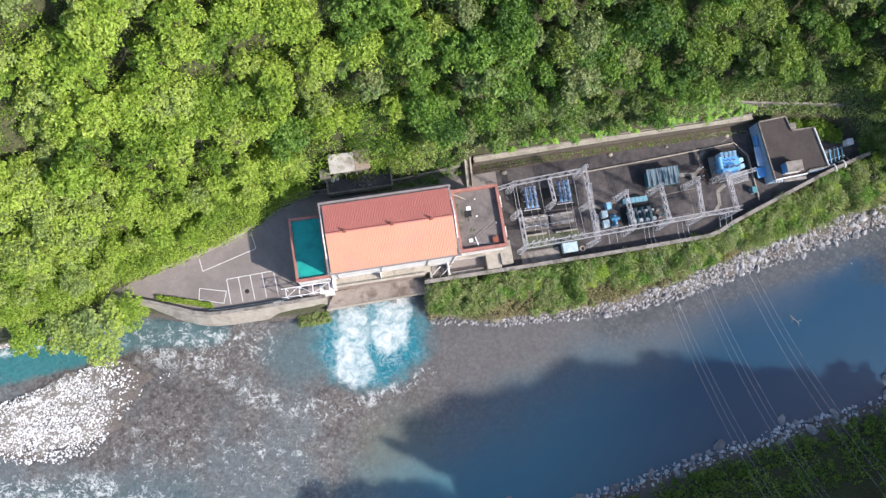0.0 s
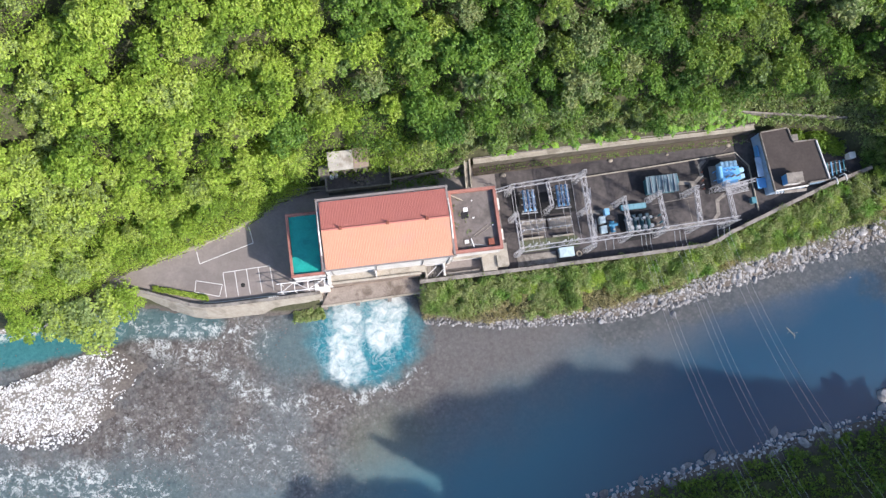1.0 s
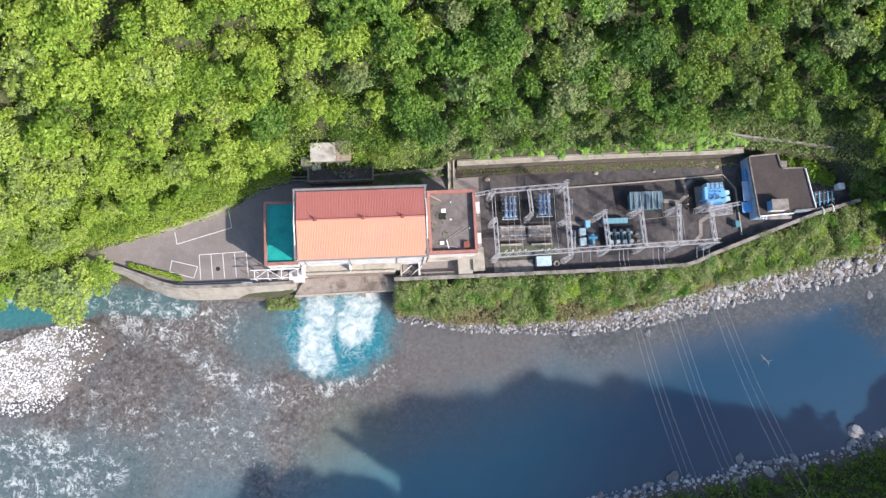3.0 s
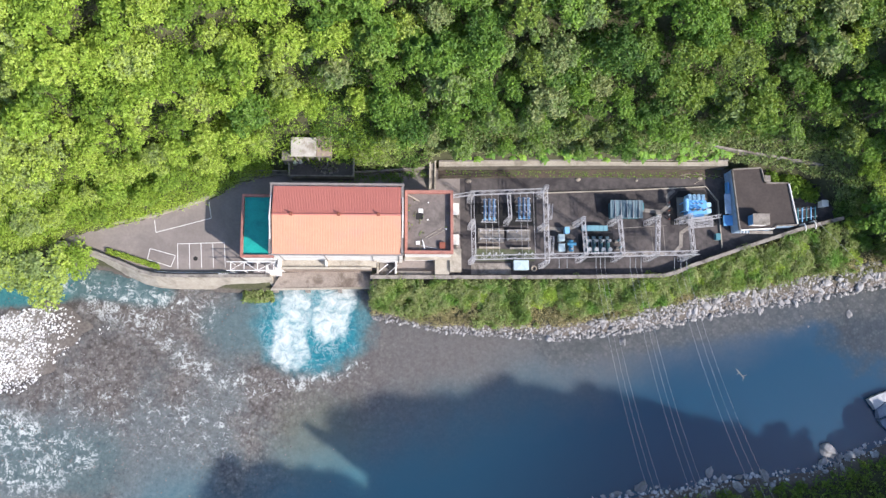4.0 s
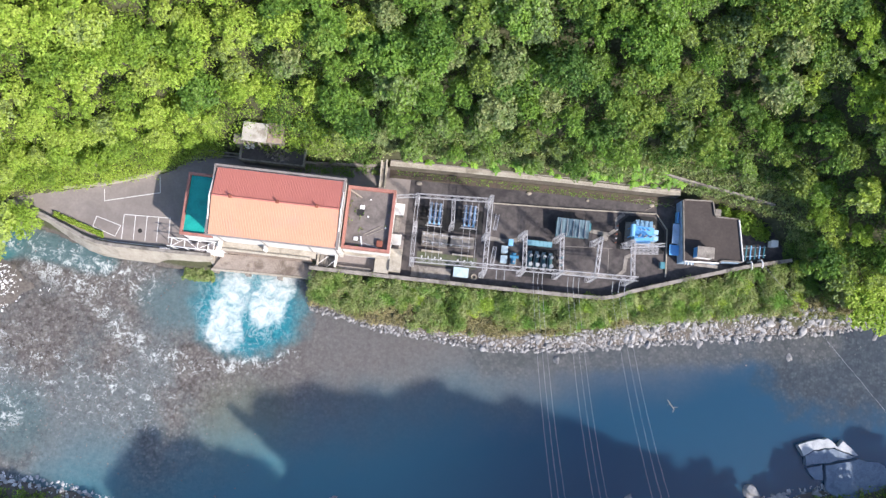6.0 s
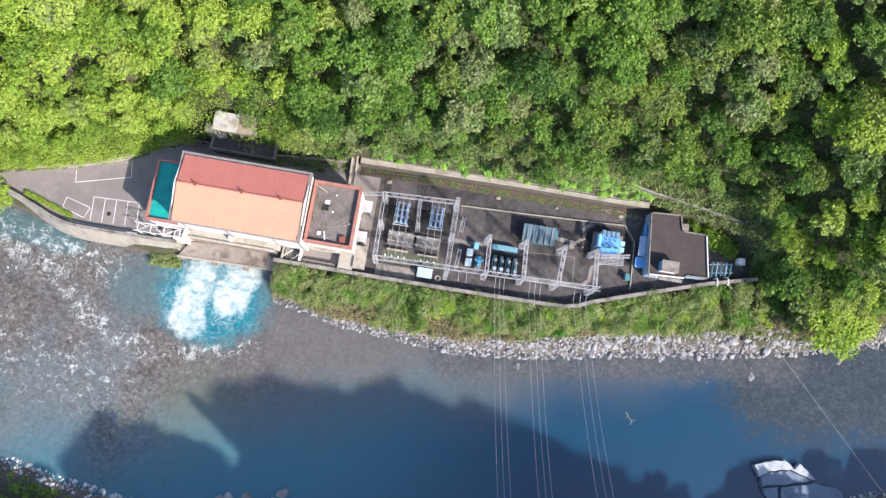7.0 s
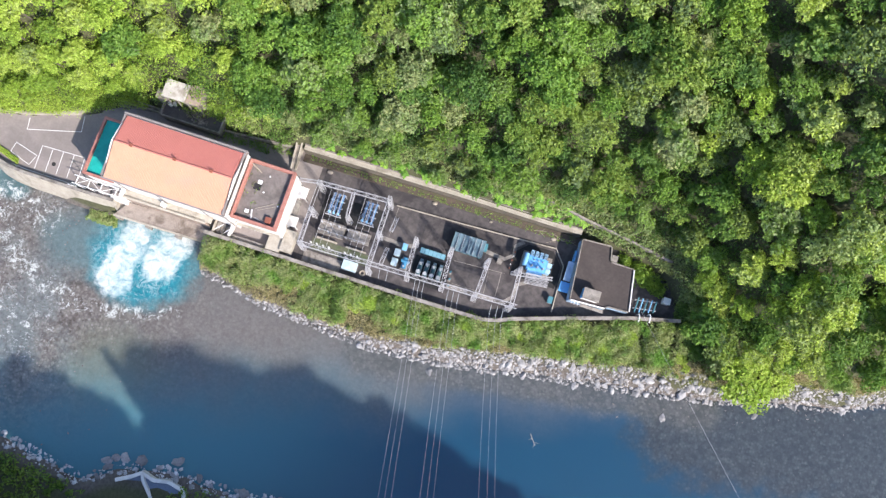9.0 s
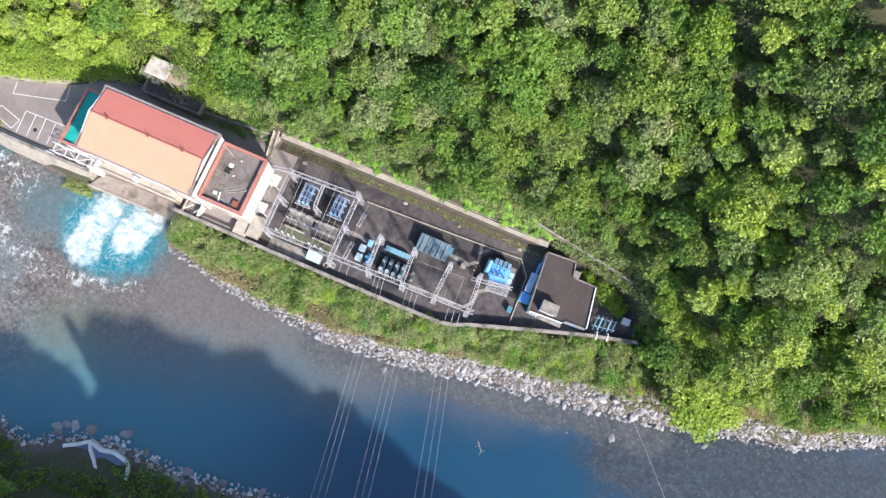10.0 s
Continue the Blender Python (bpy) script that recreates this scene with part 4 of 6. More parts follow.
# ---- switchyard ----


def lattice(a, b, w, r=0.05, bay=None, taper=1.0):
    """A square lattice girder or column from a to b."""
    a, b = Vector(a), Vector(b)
    d = (b - a)
    L = d.length
    d.normalize()
    up = Vector((0, 0, 1)) if abs(d.z) < 0.9 else Vector((1, 0, 0))
    s = d.cross(up).normalized()
    u = s.cross(d).normalized()
    bm = bmesh.new()
    n = max(2, int(L / (bay or w * 1.25)))

    def corner(i, k):
        f = i / n
        ww = w / 2 * (taper + (1 - taper) * f)
        return a + d * L * f + s * ww * (1, 1, -1, -1)[k] + u * ww * (1, -1, -1, 1)[k]

    for k in range(4):
        bar(bm, corner(0, k), corner(n, k), r, 4)
        for i in range(n):
            p, q = (k, (k + 1) % 4) if i % 2 else ((k + 1) % 4, k)
            bar(bm, corner(i, p), corner(i + 1, q), r * 0.62, 3)
    for i in range(0, n + 1, 2):
        for k in range(4):
            bar(bm, corner(i, k), corner(i, (k + 1) % 4), r * 0.62, 3)
    return bm


def insulator(bm, x, y, z0, z1, r=0.14):
    n = max(3, int((z1 - z0) / 0.28))
    for i in range(n):
        za, zb = z0 + (z1 - z0) * i / n, z0 + (z1 - z0) * (i + 1) / n
        bar(bm, (x, y, za), (x, y, (za + zb) / 2), r, 8, r * 0.7)
        bar(bm, (x, y, (za + zb) / 2), (x, y, zb), r * 0.55, 6)
    return bm


BEAM = 7.6
bay = thing("bay_gantry", "galvanised lattice steel gantry round the switch bay", "gantry", at=(0, 0, 0))
for a, c, w in [((37.9, 13.2), (52.5, 13.9), 0.75), ((38.0, 7.6), (38.1, 0.4), 0.75), ((52.5, 14.2), (52.6, -0.4), 0.85), ((45.1, 13.3), (45.4, 8.4), 0.6)]:
    part("girder", lattice((*a, BEAM), (*c, BEAM), w), STEEL, bay)
for x, y, top in [(37.9, 13.2, 8.3), (52.5, 14.2, 9.8), (38.0, 7.6, 8.0), (38.1, 0.3, 8.0), (52.6, -0.5, 8.0), (45.4, 8.4, 7.6), (52.5, 7.2, 7.6)]:
    part("column", lattice((x, y, 0), (x, y, top), 0.62, taper=1.5), STEEL, bay)
part("tie_rod", tube([(37.6, 13.0, BEAM), (37.6, 7.8, BEAM)], 0.05), STEEL, bay)
part("tie_rod", tube([(38.2, 13.0, BEAM), (38.2, 7.8, BEAM)], 0.05), STEEL, bay)
link = thing("line_gantry", "short lattice girder joining the annexe and the gantry", "gantry")
part("girder", lattice((33.9, 12.6, 7.2), (37.5, 13.1, BEAM), 0.6), STEEL, link)
main = thing("busbar_gantry", "long galvanised lattice gantry along the river side", "gantry")
part("girder", lattice((38.1, 0.3, BEAM), (83.2, 1.5, BEAM), 0.8), STEEL, main)
for x0, y0, x1, y1 in [(60.0, 8.2, 60.4, 1.0), (67.4, 8.5, 67.8, 1.2), (75.2, 8.7, 74.8, 1.3), (81.7, 9.0, 82.1, 1.4)]:
    part("girder", lattice((x0, y0, BEAM), (x1, y1, BEAM), 0.7), STEEL, main)
    part("column", lattice((x0, y0, 0), (x0, y0, 8.6), 0.55, taper=1.9), STEEL, main)
    part("column", lattice((x1, y1 - 0.2, 0), (x1, y1 - 0.2, 8.0), 0.55, taper=1.9), STEEL, main)
part("girder", lattice((80.2, 7.8, 6.4), (88.6, 9.2, 6.4), 0.6), STEEL, main)
for x in (40.0, 41.3, 42.6, 43.8, 47.2, 48.5, 49.8):
    s = bmesh.new()
    insulator(s, x, 1.3, 5.4, 7.2, 0.17)
    part("insulator", s, WHITE, main)
for x in (55.0, 56.6, 62.4, 63.3, 64.2, 69.3, 70.4, 71.5, 78.3, 79.6, 80.8):
    s = bmesh.new()
    bar(s, (x, 0.45, 7.3), (x + 0.15, -1.3, 6.5), 0.045, 6)
    bar(s, (x + 0.15, -1.3, 6.5), (x + 0.17, -1.5, 6.42), 0.09, 6)
    part("strain_insulator", s, PORCELAIN, main)


def switch_rack(cx, cy, label):
    """A disconnector: a steel frame with blue insulators and blades."""
    e = thing("disconnector", label, "switchgear", "disconnectors in the bay")
    for sx in (-1.25, 1.25):
        for sy in (-2.1, 2.1):
            part("leg", bar(bmesh.new(), (cx + sx, cy + sy, 0), (cx + sx, cy + sy, 2.4), 0.09, 4), STEEL, e)
    for sy in (-2.1, -0.7, 0.7, 2.1):
        part("crossbar", boxes((cx - 1.5, cy + sy - 0.09, 2.4, cx + 1.5, cy + sy + 0.09, 2.58)), STEEL, e)
    for i in range(3):
        for j in range(4):
            x, y = cx - 0.95 + i * 0.95, cy - 1.95 + j * 1.3
            part("insulator", insulator(bmesh.new(), x, y, 2.75, 3.7, 0.24), STEEL_BLUE if j % 2 else BLUE_PALE, e)
        x = cx - 0.95 + i * 0.95
        part("base_beam", boxes((x - 0.2, cy - 2.3, 2.59, x + 0.2, cy + 2.3, 2.74), bevel=0.02), STEEL_BLUE, e, "steel-blue painted base beam")
        for sx in (-0.3, 0.3):
            part("arm", bar(bmesh.new(), (x + sx, cy - 1.5, 3.4), (x + sx * 0.5, cy + 1.6, 3.55), 0.05, 5), STEEL_BLUE, e)
        part("blade", bar(bmesh.new(), (x, cy - 2.0, 3.78), (x, cy + 2.0, 3.78), 0.06, 5), STEEL, e)
    part("operating_rod", bar(bmesh.new(), (cx - 1.7, cy - 2.5, 2.2), (cx + 1.7, cy - 2.5, 2.2), 0.1, 6), STEEL, e)
    return e


switch_rack(41.8, 10.9, "blue porcelain disconnector on a steel rack beside the girder")
switch_rack(48.9, 11.2, "blue porcelain disconnector on a steel rack in mid-bay")
# dark gravel, its tone lowered further to hold the racks' dense shade
bay_floor = prism([(38.6, 7.9), (52.0, 8.1), (52.0, 13.0), (38.6, 12.8)], 0.0, 0.05)
tagged(part("pavement", bay_floor, DARK), "dark gravel under the disconnectors, blackened for their dense shade", "gravel bed", kind="structure")
pads = [("plinth", (39.6, 4.4, 45.0, 7.3, 1.1), CONCRETE, "grey concrete plinth in the switch bay"), ("plinth", (45.6, 4.8, 50.5, 7.2, 0.8), CONCRETE, "stained concrete plinth beside the disconnector"),
        ("kerb_wall", (39.8, 3.2, 44.2, 3.55, 0.9), CONCRETE_PALE, "low cream-painted wall in the switch bay"), ("kerb_wall", (46.2, 3.1, 50.6, 3.4, 0.9), CONCRETE_PALE, "low cream-painted wall beside the gravel"),
        ("slab", (38.2, -2.2, 46.4, 0.2, 0.1), CONCRETE, "grey concrete slab below the gantry")]
for name, (x0, y0, x1, y1, z), m, lab in pads:
    e = thing(name, lab, "concrete base")
    part("body", boxes((x0, y0, -0.1, x1, y1, z), bevel=0.04), m, e)
for i in range(11):
    x, y = 40.0 + (i % 6) * 1.9, 4.9 + (i // 6) * 1.7
    h = 0.8 if x > 45.3 else 1.1
    e = thing("post_insulator", "grey porcelain post insulator on a plinth", "post insulator", "insulators on the plinths")
    part("shaft", insulator(bmesh.new(), x, y, h, h + 1.5, 0.15), PORCELAIN, e)
    part("cap", bar(bmesh.new(), (x, y, h + 1.5), (x, y, h + 1.65), 0.2, 8), STEEL, e)
for y in (4.9, 6.6):
    e = thing("busbar", "thin pale busbar on post insulators", "busbar", "busbars in the bay")
    part("conductor", bar(bmesh.new(), (39.8, y, 2.75), (50.0, y, 2.5), 0.05, 5), STEEL, e)
gravel_bed = prism([(39.0, 0.6), (51.5, 0.6), (51.5, 3.0), (39.0, 3.2)], 0.0, 0.05)
tagged(part("pavement", gravel_bed, surface("mossy_gravel", (0.06, 0.07, 0.035), (0.13, 0.13, 0.09), 1.5, 0.95, 0.06, stain=(0.05, 0.09, 0.02), stain_scale=0.5)), "mossy gravel bed in the switch bay", "gravel bed", kind="structure")


def cabinet(x0, y0, x1, y1, h, m, label, name="cabinet"):
    e = thing(name, label, "cabinet")
    part("plinth", boxes((x0 - 0.08, y0 - 0.08, 0, x1 + 0.08, y1 + 0.08, 0.15)), CONCRETE, e)
    part("body", boxes((x0, y0, 0.15, x1, y1, h), bevel=0.03), m, e)
    part("lid", boxes((x0 - 0.1, y0 - 0.1, h + 0.002, x1 + 0.1, y1 + 0.1, h + 0.1), bevel=0.03), m, e)
    part("door", boxes((x0 + 0.1, y0 - 0.04, 0.3, x1 - 0.1, y0 - 0.003, h - 0.1)), m, e)
    return e


cabinet(46.9, -1.3, 49.8, 0.5, 1.6, CABINET_PAINT, "pale cyan equipment cabinet under the gantry")
cabinet(56.3, 4.7, 57.4, 6.0, 1.5, CABINET_PAINT, "pale cyan control cabinet beside the breakers")
cabinet(56.3, 2.6, 57.4, 4.0, 1.5, CABINET_PAINT, "pale cyan control cabinet on the yard floor")
cabinet(57.6, 6.3, 58.4, 7.5, 1.7, BLUE_PALE, "pale blue control cabinet by the girder column")
cabinet(77.2, 9.9, 78.1, 10.8, 1.0, CONCRETE, "small grey pit cover box on the yard floor", "pit_box")
cabinet(89.6, 5.2, 90.4, 6.4, 1.3, TEAL_DARK, "teal marshalling box by the yard kerb")
ring = thing("cable_drum", "round brown drum lying on the yard floor", "drum")
bm = bmesh.new()
for k in range(16):
    a, c = k * math.tau / 16, (k + 1) * math.tau / 16
    bar(bm, (51.2 + 0.5 * math.cos(a), -0.9 + 0.5 * math.sin(a), 0.22), (51.2 + 0.5 * math.cos(c), -0.9 + 0.5 * math.sin(c), 0.22), 0.18, 6)
part("rim", bm, WOOD, ring)

PUMP_BLUE = surface("paint_pump_blue", (0.03, 0.16, 0.30), (0.06, 0.25, 0.40), 1.0, 0.5, 0.004)
tank = thing("oil_pump", "blue oil pump set beside the breaker row", "pump")
part("tank", bar(bmesh.new(), (58.9, 2.6, 0.9), (58.9, 4.9, 0.9), 0.5, 14), PUMP_BLUE, tank)
part("motor", bar(bmesh.new(), (58.1, 4.1, 1.3), (59.9, 4.1, 1.3), 0.32, 12), PUMP_BLUE, tank)
part("base", boxes((58.2, 2.4, 0, 59.6, 5.1, 0.3)), CONCRETE, tank)
part("valve", bar(bmesh.new(), (58.9, 3.0, 1.4), (58.9, 3.0, 2.0), 0.18, 8), STEEL, tank)

trough = thing("pipe_duct", "long light-blue steel duct behind the breakers", "duct")
part("body", boxes((61.2, 6.9, 0.4, 66.6, 7.9, 1.4), bevel=0.05), TEAL_DARK, trough)
for i in range(6):
    part("lid", boxes((61.3 + i * 0.88, 6.85, 1.402, 62.1 + i * 0.88, 7.95, 1.5)), TEAL_LIGHT, trough, "pale teal cover plate")
for x in (61.5, 66.3):
    part("foot", boxes((x - 0.15, 7.0, 0, x + 0.15, 7.8, 0.4)), CONCRETE, trough)


surface_tank = surface("paint_dark_teal", (0.02, 0.07, 0.085), (0.045, 0.12, 0.135), 1.0, 0.5, 0.004)


def breaker(x, y):
    """A tank circuit breaker with two bushings and its frame."""
    e = thing("circuit_breaker", "dark teal tank circuit breaker with grey bushings", "circuit breaker", "circuit breakers in a row")
    for sx in (-0.4, 0.4):
        for sy in (-1.3, 1.3):
            part("leg", boxes((x + sx - 0.06, y + sy - 0.06, 0, x + sx + 0.06, y + sy + 0.06, 0.9)), STEEL, e)
    part("frame", boxes((x - 0.5, y - 1.5, 0.9, x + 0.5, y + 1.5, 1.02)), STEEL, e)
    part("tank", bar(bmesh.new(), (x, y - 1.3, 1.5), (x, y + 1.3, 1.5), 0.4, 14), surface_tank, e)
    for sy, h in ((-0.9, 3.3), (0.9, 3.3)):
        b = part("bushing", insulator(bmesh.new(), x, y + sy, 1.9, h, 0.24), PORCELAIN, e)
        part("cap", bar(bmesh.new(), (x, y + sy, h), (x, y + sy, h + 0.16), 0.42 if sy < 0 else 0.3, 12), PORCELAIN, b)
    part("mechanism_box", boxes((x - 0.35, y + 1.55, 0.5, x + 0.35, y + 2.1, 1.5), bevel=0.03), BLUE_GREY, e)


for i in range(4):
    breaker(62.2 + 1.42 * i, 3.6)
floor_plate = prism([(60.8, 0.4), (68.2, 0.6), (68.0, 6.6), (60.7, 6.4)], 0.0, 0.06)
tagged(part("pavement", floor_plate, DARK), "dark gravel under the breakers", "gravel bed", kind="structure")
for i, (x, y) in enumerate([(68.6, 4.8), (68.8, 3.3), (69.0, 2.0)]):
    e = thing("support_post", "grey insulated support post beside the breakers", "post insulator", "support posts")
    part("base", boxes((x - 0.3, y - 0.3, 0, x + 0.3, y + 0.3, 0.5)), CONCRETE, e)
    part("post", bar(bmesh.new(), (x, y, 0.5), (x, y, 1.8), 0.12, 8), STEEL, e)
    part("insulator", insulator(bmesh.new(), x, y, 1.8, 3.2, 0.2), TEAL_DARK, e)
for x, y0, y1 in [(54.3, 9.0, 12.2), (54.4, 1.6, 5.4)]:
    e = thing("isolator_rack", "small galvanised rack with isolators", "rack", "isolator racks")
    part("frame", lattice((x, y0, 2.6), (x + 0.3, y1, 2.6), 0.7), STEEL, e)
    for y in (y0 + 0.3, y1 - 0.3):
        part("leg", bar(bmesh.new(), (x + 0.1, y, 0), (x + 0.1, y, 2.6), 0.08, 4), STEEL, e)

# blue-grey store
store = thing("equipment_store", "low store with a blue-grey ribbed sheet roof", "shed")
part("wall", boxes((67.3, 9.7, 0, 73.5, 12.8, 2.3)), TEAL_DARK, store)
part("roof", ribbed_slope(67.0, 73.8, 9.4, 2.35, 13.1, 2.75, 0.62, 0.07), BLUE_GREY, store)
for i in range(5):
    x = 67.9 + i * 1.25
    part("roof_seam", boxes((x, 9.4, 2.45, x + 0.06, 13.05, 2.87)), STEEL, store)
part("side_box", boxes((73.55, 11.3, 0, 74.4, 12.9, 1.5), bevel=0.04), TEAL_DARK, store)

# transformer
RADIATOR = surface("radiator_paint", (0.30, 0.52, 0.70), (0.42, 0.62, 0.78), 1.0, 0.5, 0.004)
trafo = thing("transformer", "large light-blue power transformer with cooling radiators", "transformer")
part("base", boxes((81.9, 9.6, 0, 88.2, 14.3, 0.35)), CONCRETE, trafo)
part("tank", boxes((83.2, 10.4, 0.35, 87.0, 13.0, 3.0), bevel=0.08), BLUE, trafo)
part("tank_lid", boxes((83.1, 10.3, 3.002, 87.1, 13.1, 3.14), bevel=0.03), BLUE, trafo)
for i in range(4):
    x = 83.6 + i * 0.95
    r = part("radiator", boxes((x - 0.27, 13.2, 0.7, x + 0.27, 14.15, 3.0), bevel=0.03), STEEL_BLUE, trafo)
    for k in range(4):
        part("fin", boxes((x - 0.30 + k * 0.17, 13.12, 0.75, x - 0.23 + k * 0.17, 14.35, 3.4)), RADIATOR, r)
for i in range(2):
    part("radiator", boxes((87.15, 10.5 + i * 1.3, 0.7, 88.1, 11.4 + i * 1.3, 3.1), bevel=0.04), RADIATOR, trafo)
part("conservator", bar(bmesh.new(), (82.5, 10.6, 3.9), (82.5, 13.2, 3.9), 0.5, 14), BLUE_PALE, trafo)
for y in (11.0, 12.8):
    part("bracket", boxes((82.4, y - 0.08, 0.35, 82.6, y + 0.08, 3.5)), BLUE, trafo)
for i in range(3):
    b = part("bushing", insulator(bmesh.new(), 84.0 + i * 1.2, 11.0, 3.1, 4.5, 0.22), PORCELAIN, trafo)
    part("cap", bar(bmesh.new(), (84.0 + i * 1.2, 11.0, 4.5), (84.0 + i * 1.2, 11.0, 4.8), 0.12, 8), STEEL, b)
for i in range(3):
    part("low_bushing", insulator(bmesh.new(), 84.3 + i * 0.9, 12.4, 3.1, 3.8, 0.16), PORCELAIN, trafo)
part("duct", boxes((83.5, 9.4, 1.6, 86.8, 10.39, 2.4), bevel=0.05), BLUE_PALE, trafo)
pit = prism([(80.4, 8.4), (90.3, 8.4), (90.3, 13.3), (88.0, 16.0), (82.6, 15.8), (80.4, 13.6)], 0.0, 0.05)
tagged(part("pavement", pit, DARK), "dark gravel pit under the transformer", "gravel bed", kind="structure")
rack = thing("cable_rack", "galvanised cable rack in front of the transformer", "rack")
for i in range(4):
    part("rail", lattice((83.6, 7.4 + i * 0.6, 3.0), (88.4, 7.9 + i * 0.6, 3.0), 0.35, 0.045), STEEL, rack)
for x, y in ((83.8, 7.6), (88.2, 8.2), (83.8, 9.0), (88.2, 9.5)):
    part("leg", bar(bmesh.new(), (x, y, 0), (x, y, 3.0), 0.08, 4), STEEL, rack)
for i in range(5):
    e = thing("bollard", "small pale bollard beside the transformer pit", "bollard", "bollards")
    part("post", bar(bmesh.new(), (80.0 + 0.05 * i, 9.6 + i * 0.9, 0), (80.0 + 0.05 * i, 9.6 + i * 0.9, 0.8), 0.12, 8), WHITE if i % 2 else RUST, e)

# kerbs and trench covers
kerb = strip_wall([(53.5, 15.0), (68, 15.6), (81.6, 16.3), (88.3, 16.7), (90.8, 13.6), (91.1, 3.6)], 0.2, -0.1, 0.42)
tagged(part("kerb", kerb, CONCRETE_PALE), "pale concrete kerb round the switchyard floor", "kerb", kind="structure")
for path, w in [([(52.9, 7.6), (57.0, 7.3), (60.2, 8.0)], 0.9), ([(74.0, 11.6), (78.5, 11.2), (80.2, 12.6), (80.0, 14.6), (81.5, 16.0)], 0.8), ([(84.5, 8.0), (82.6, 6.8), (82.4, 4.0), (80.8, 2.4), (68.5, 2.2)], 0.8)]:
    tagged(part("trench_cover", strip_wall(path, w, -0.05, 0.07), CONCRETE), "grey concrete cable trench cover in the yard", "trench cover", kind="structure")
bm = bmesh.new()
for a, c in [((68.5, 7.6), (79.5, 8.3)), ((76.2, 7.6), (76.5, 2.9)), ((69.5, 2.9), (76.5, 3.0)), ((54, 8.2), (54, 14.8)), ((78.8, 8.2), (79.0, 3.0))]:
    line(bm, a, c, 0.1)
tagged(part("floor_joints", bm, CONCRETE), "thin pale joints in the yard floor", "floor joint", kind="structure")

# ---- overhead lines ----
for x, y, dx, sway in [(62.4, -0.3, 9.4, 0), (63.3, -0.3, 9.9, 0.2), (64.2, -0.3, 10.4, 0.1), (69.3, -0.3, 10.8, 0), (70.4, -0.3, 11.2, 0.2), (71.5, -0.3, 11.4, 0.1), (78.3, -0.3, 14.6, 0), (79.6, -0.3, 15.2, 0.2), (80.8, -0.3, 15.8, 0)]:
    pts = []
    for i in range(17):
        f = i / 16
        pts.append((x + 0.17 + dx * f, y - 1.2 - 61 * f, 6.4 + 18 * f * f - 1.8 * math.sin(math.pi * f) + sway))
    e = thing("power_line", "thin pale overhead conductor crossing the river", "cable", "overhead lines")
    part("conductor", tube(pts, 0.02, 4), STEEL, e)
e = thing("power_line", "single thin conductor crossing the river downstream", "cable", "overhead lines")
part("conductor", tube([(106.0, 9.0, 9.0), (112.5, 2.0, 9.2), (120, -5.9, 9.6), (130, -16.4, 10.0), (140, -27, 10.6), (152, -40, 12.0)], 0.02, 4), STEEL, e)
for x, y0, y1 in [(40.5, 13.2, 0.5), (41.8, 13.2, 0.5), (43.1, 13.2, 0.5), (47.6, 13.4, 0.5), (48.9, 13.4, 0.5), (50.2, 13.4, 0.5)]:
    e = thing("busbar", "thin pale busbar strung between the girders", "busbar", "busbars in the bay")
    part("conductor", tube([(x, y0, 7.0), (x + 0.1, (y0 + y1) / 2, 6.6), (x + 0.2, y1, 7.0)], 0.035, 4), STEEL, e)

# ---- east house ----
east = thing("control_house", "flat-roofed control house with a brown roof and a side wall coloured blue for shade", "building")
outline = [(92.5, 19.5), (98.7, 19.9), (99.3, 16.7), (104.4, 16.7), (105.7, 7.9), (101.1, 7.7), (100.8, 7.1), (93.4, 6.7)]
H = 4.0
part("wall", prism([(x, y) for x, y in outline], 0, H - 0.2), WALL_SHADE_BLUE, east)
part("roof", prism(outline, H - 0.198, H), ROOF_BROWN, east)
cl = outline + [outline[0]]
for i, (a, c) in enumerate(zip(cl, cl[1:])):
    d = (Vector(c) - Vector(a)).normalized() * 0.14
    part("parapet", strip_wall([(a[0] + d.x, a[1] + d.y), (c[0] - d.x, c[1] - d.y)], 0.2, H - 0.3, H + 0.4), WHITE if i in (3, 6) else CONCRETE, east)
hut = part("stair_head", boxes((95.4, 7.6, H, 98.6, 9.7, H + 2.2)), WHITE, east, "white stair head on the roof")
part("hut_roof", boxes((95.3, 7.5, H + 2.202, 98.8, 9.8, H + 2.35)), CONCRETE, hut)
# side away from the sun: its shade is given as a blue panel
part("hut_side", boxes((95.3, 7.65, H + 0.05, 95.398, 9.65, H + 2.2)), BLUE, hut, "white side coloured blue for shade")
part("awning", boxes((91.2, 10.4, 2.5, 92.6, 14.6, 2.62), bevel=0.02), WALL_SHADE_BLUE, east)
part("awning", boxes((90.9, 8.0, 2.1, 92.9, 10.2, 2.22), bevel=0.02), BLUE, east)
part("vent_box", boxes((92.0, 14.8, 1.2, 92.4, 17.2, 2.6), bevel=0.03), BLUE, east)
part("ledge", boxes((95.8, 6.1, 3.3, 100.7, 6.75, 3.4)), CONCRETE, east)
for i in range(10):
    part("bracket", boxes((94.0 + i * 0.66, 6.2, 2.8, 94.1 + i * 0.66, 6.75, 3.28)), WHITE, east)
part("annex_box", boxes((99.25, 16.95, 0, 100.5, 18.3, 4.4), bevel=0.05), CONCRETE, east)

pipes = thing("pipe_rack", "teal pipe rack beyond the control house", "pipe rack")
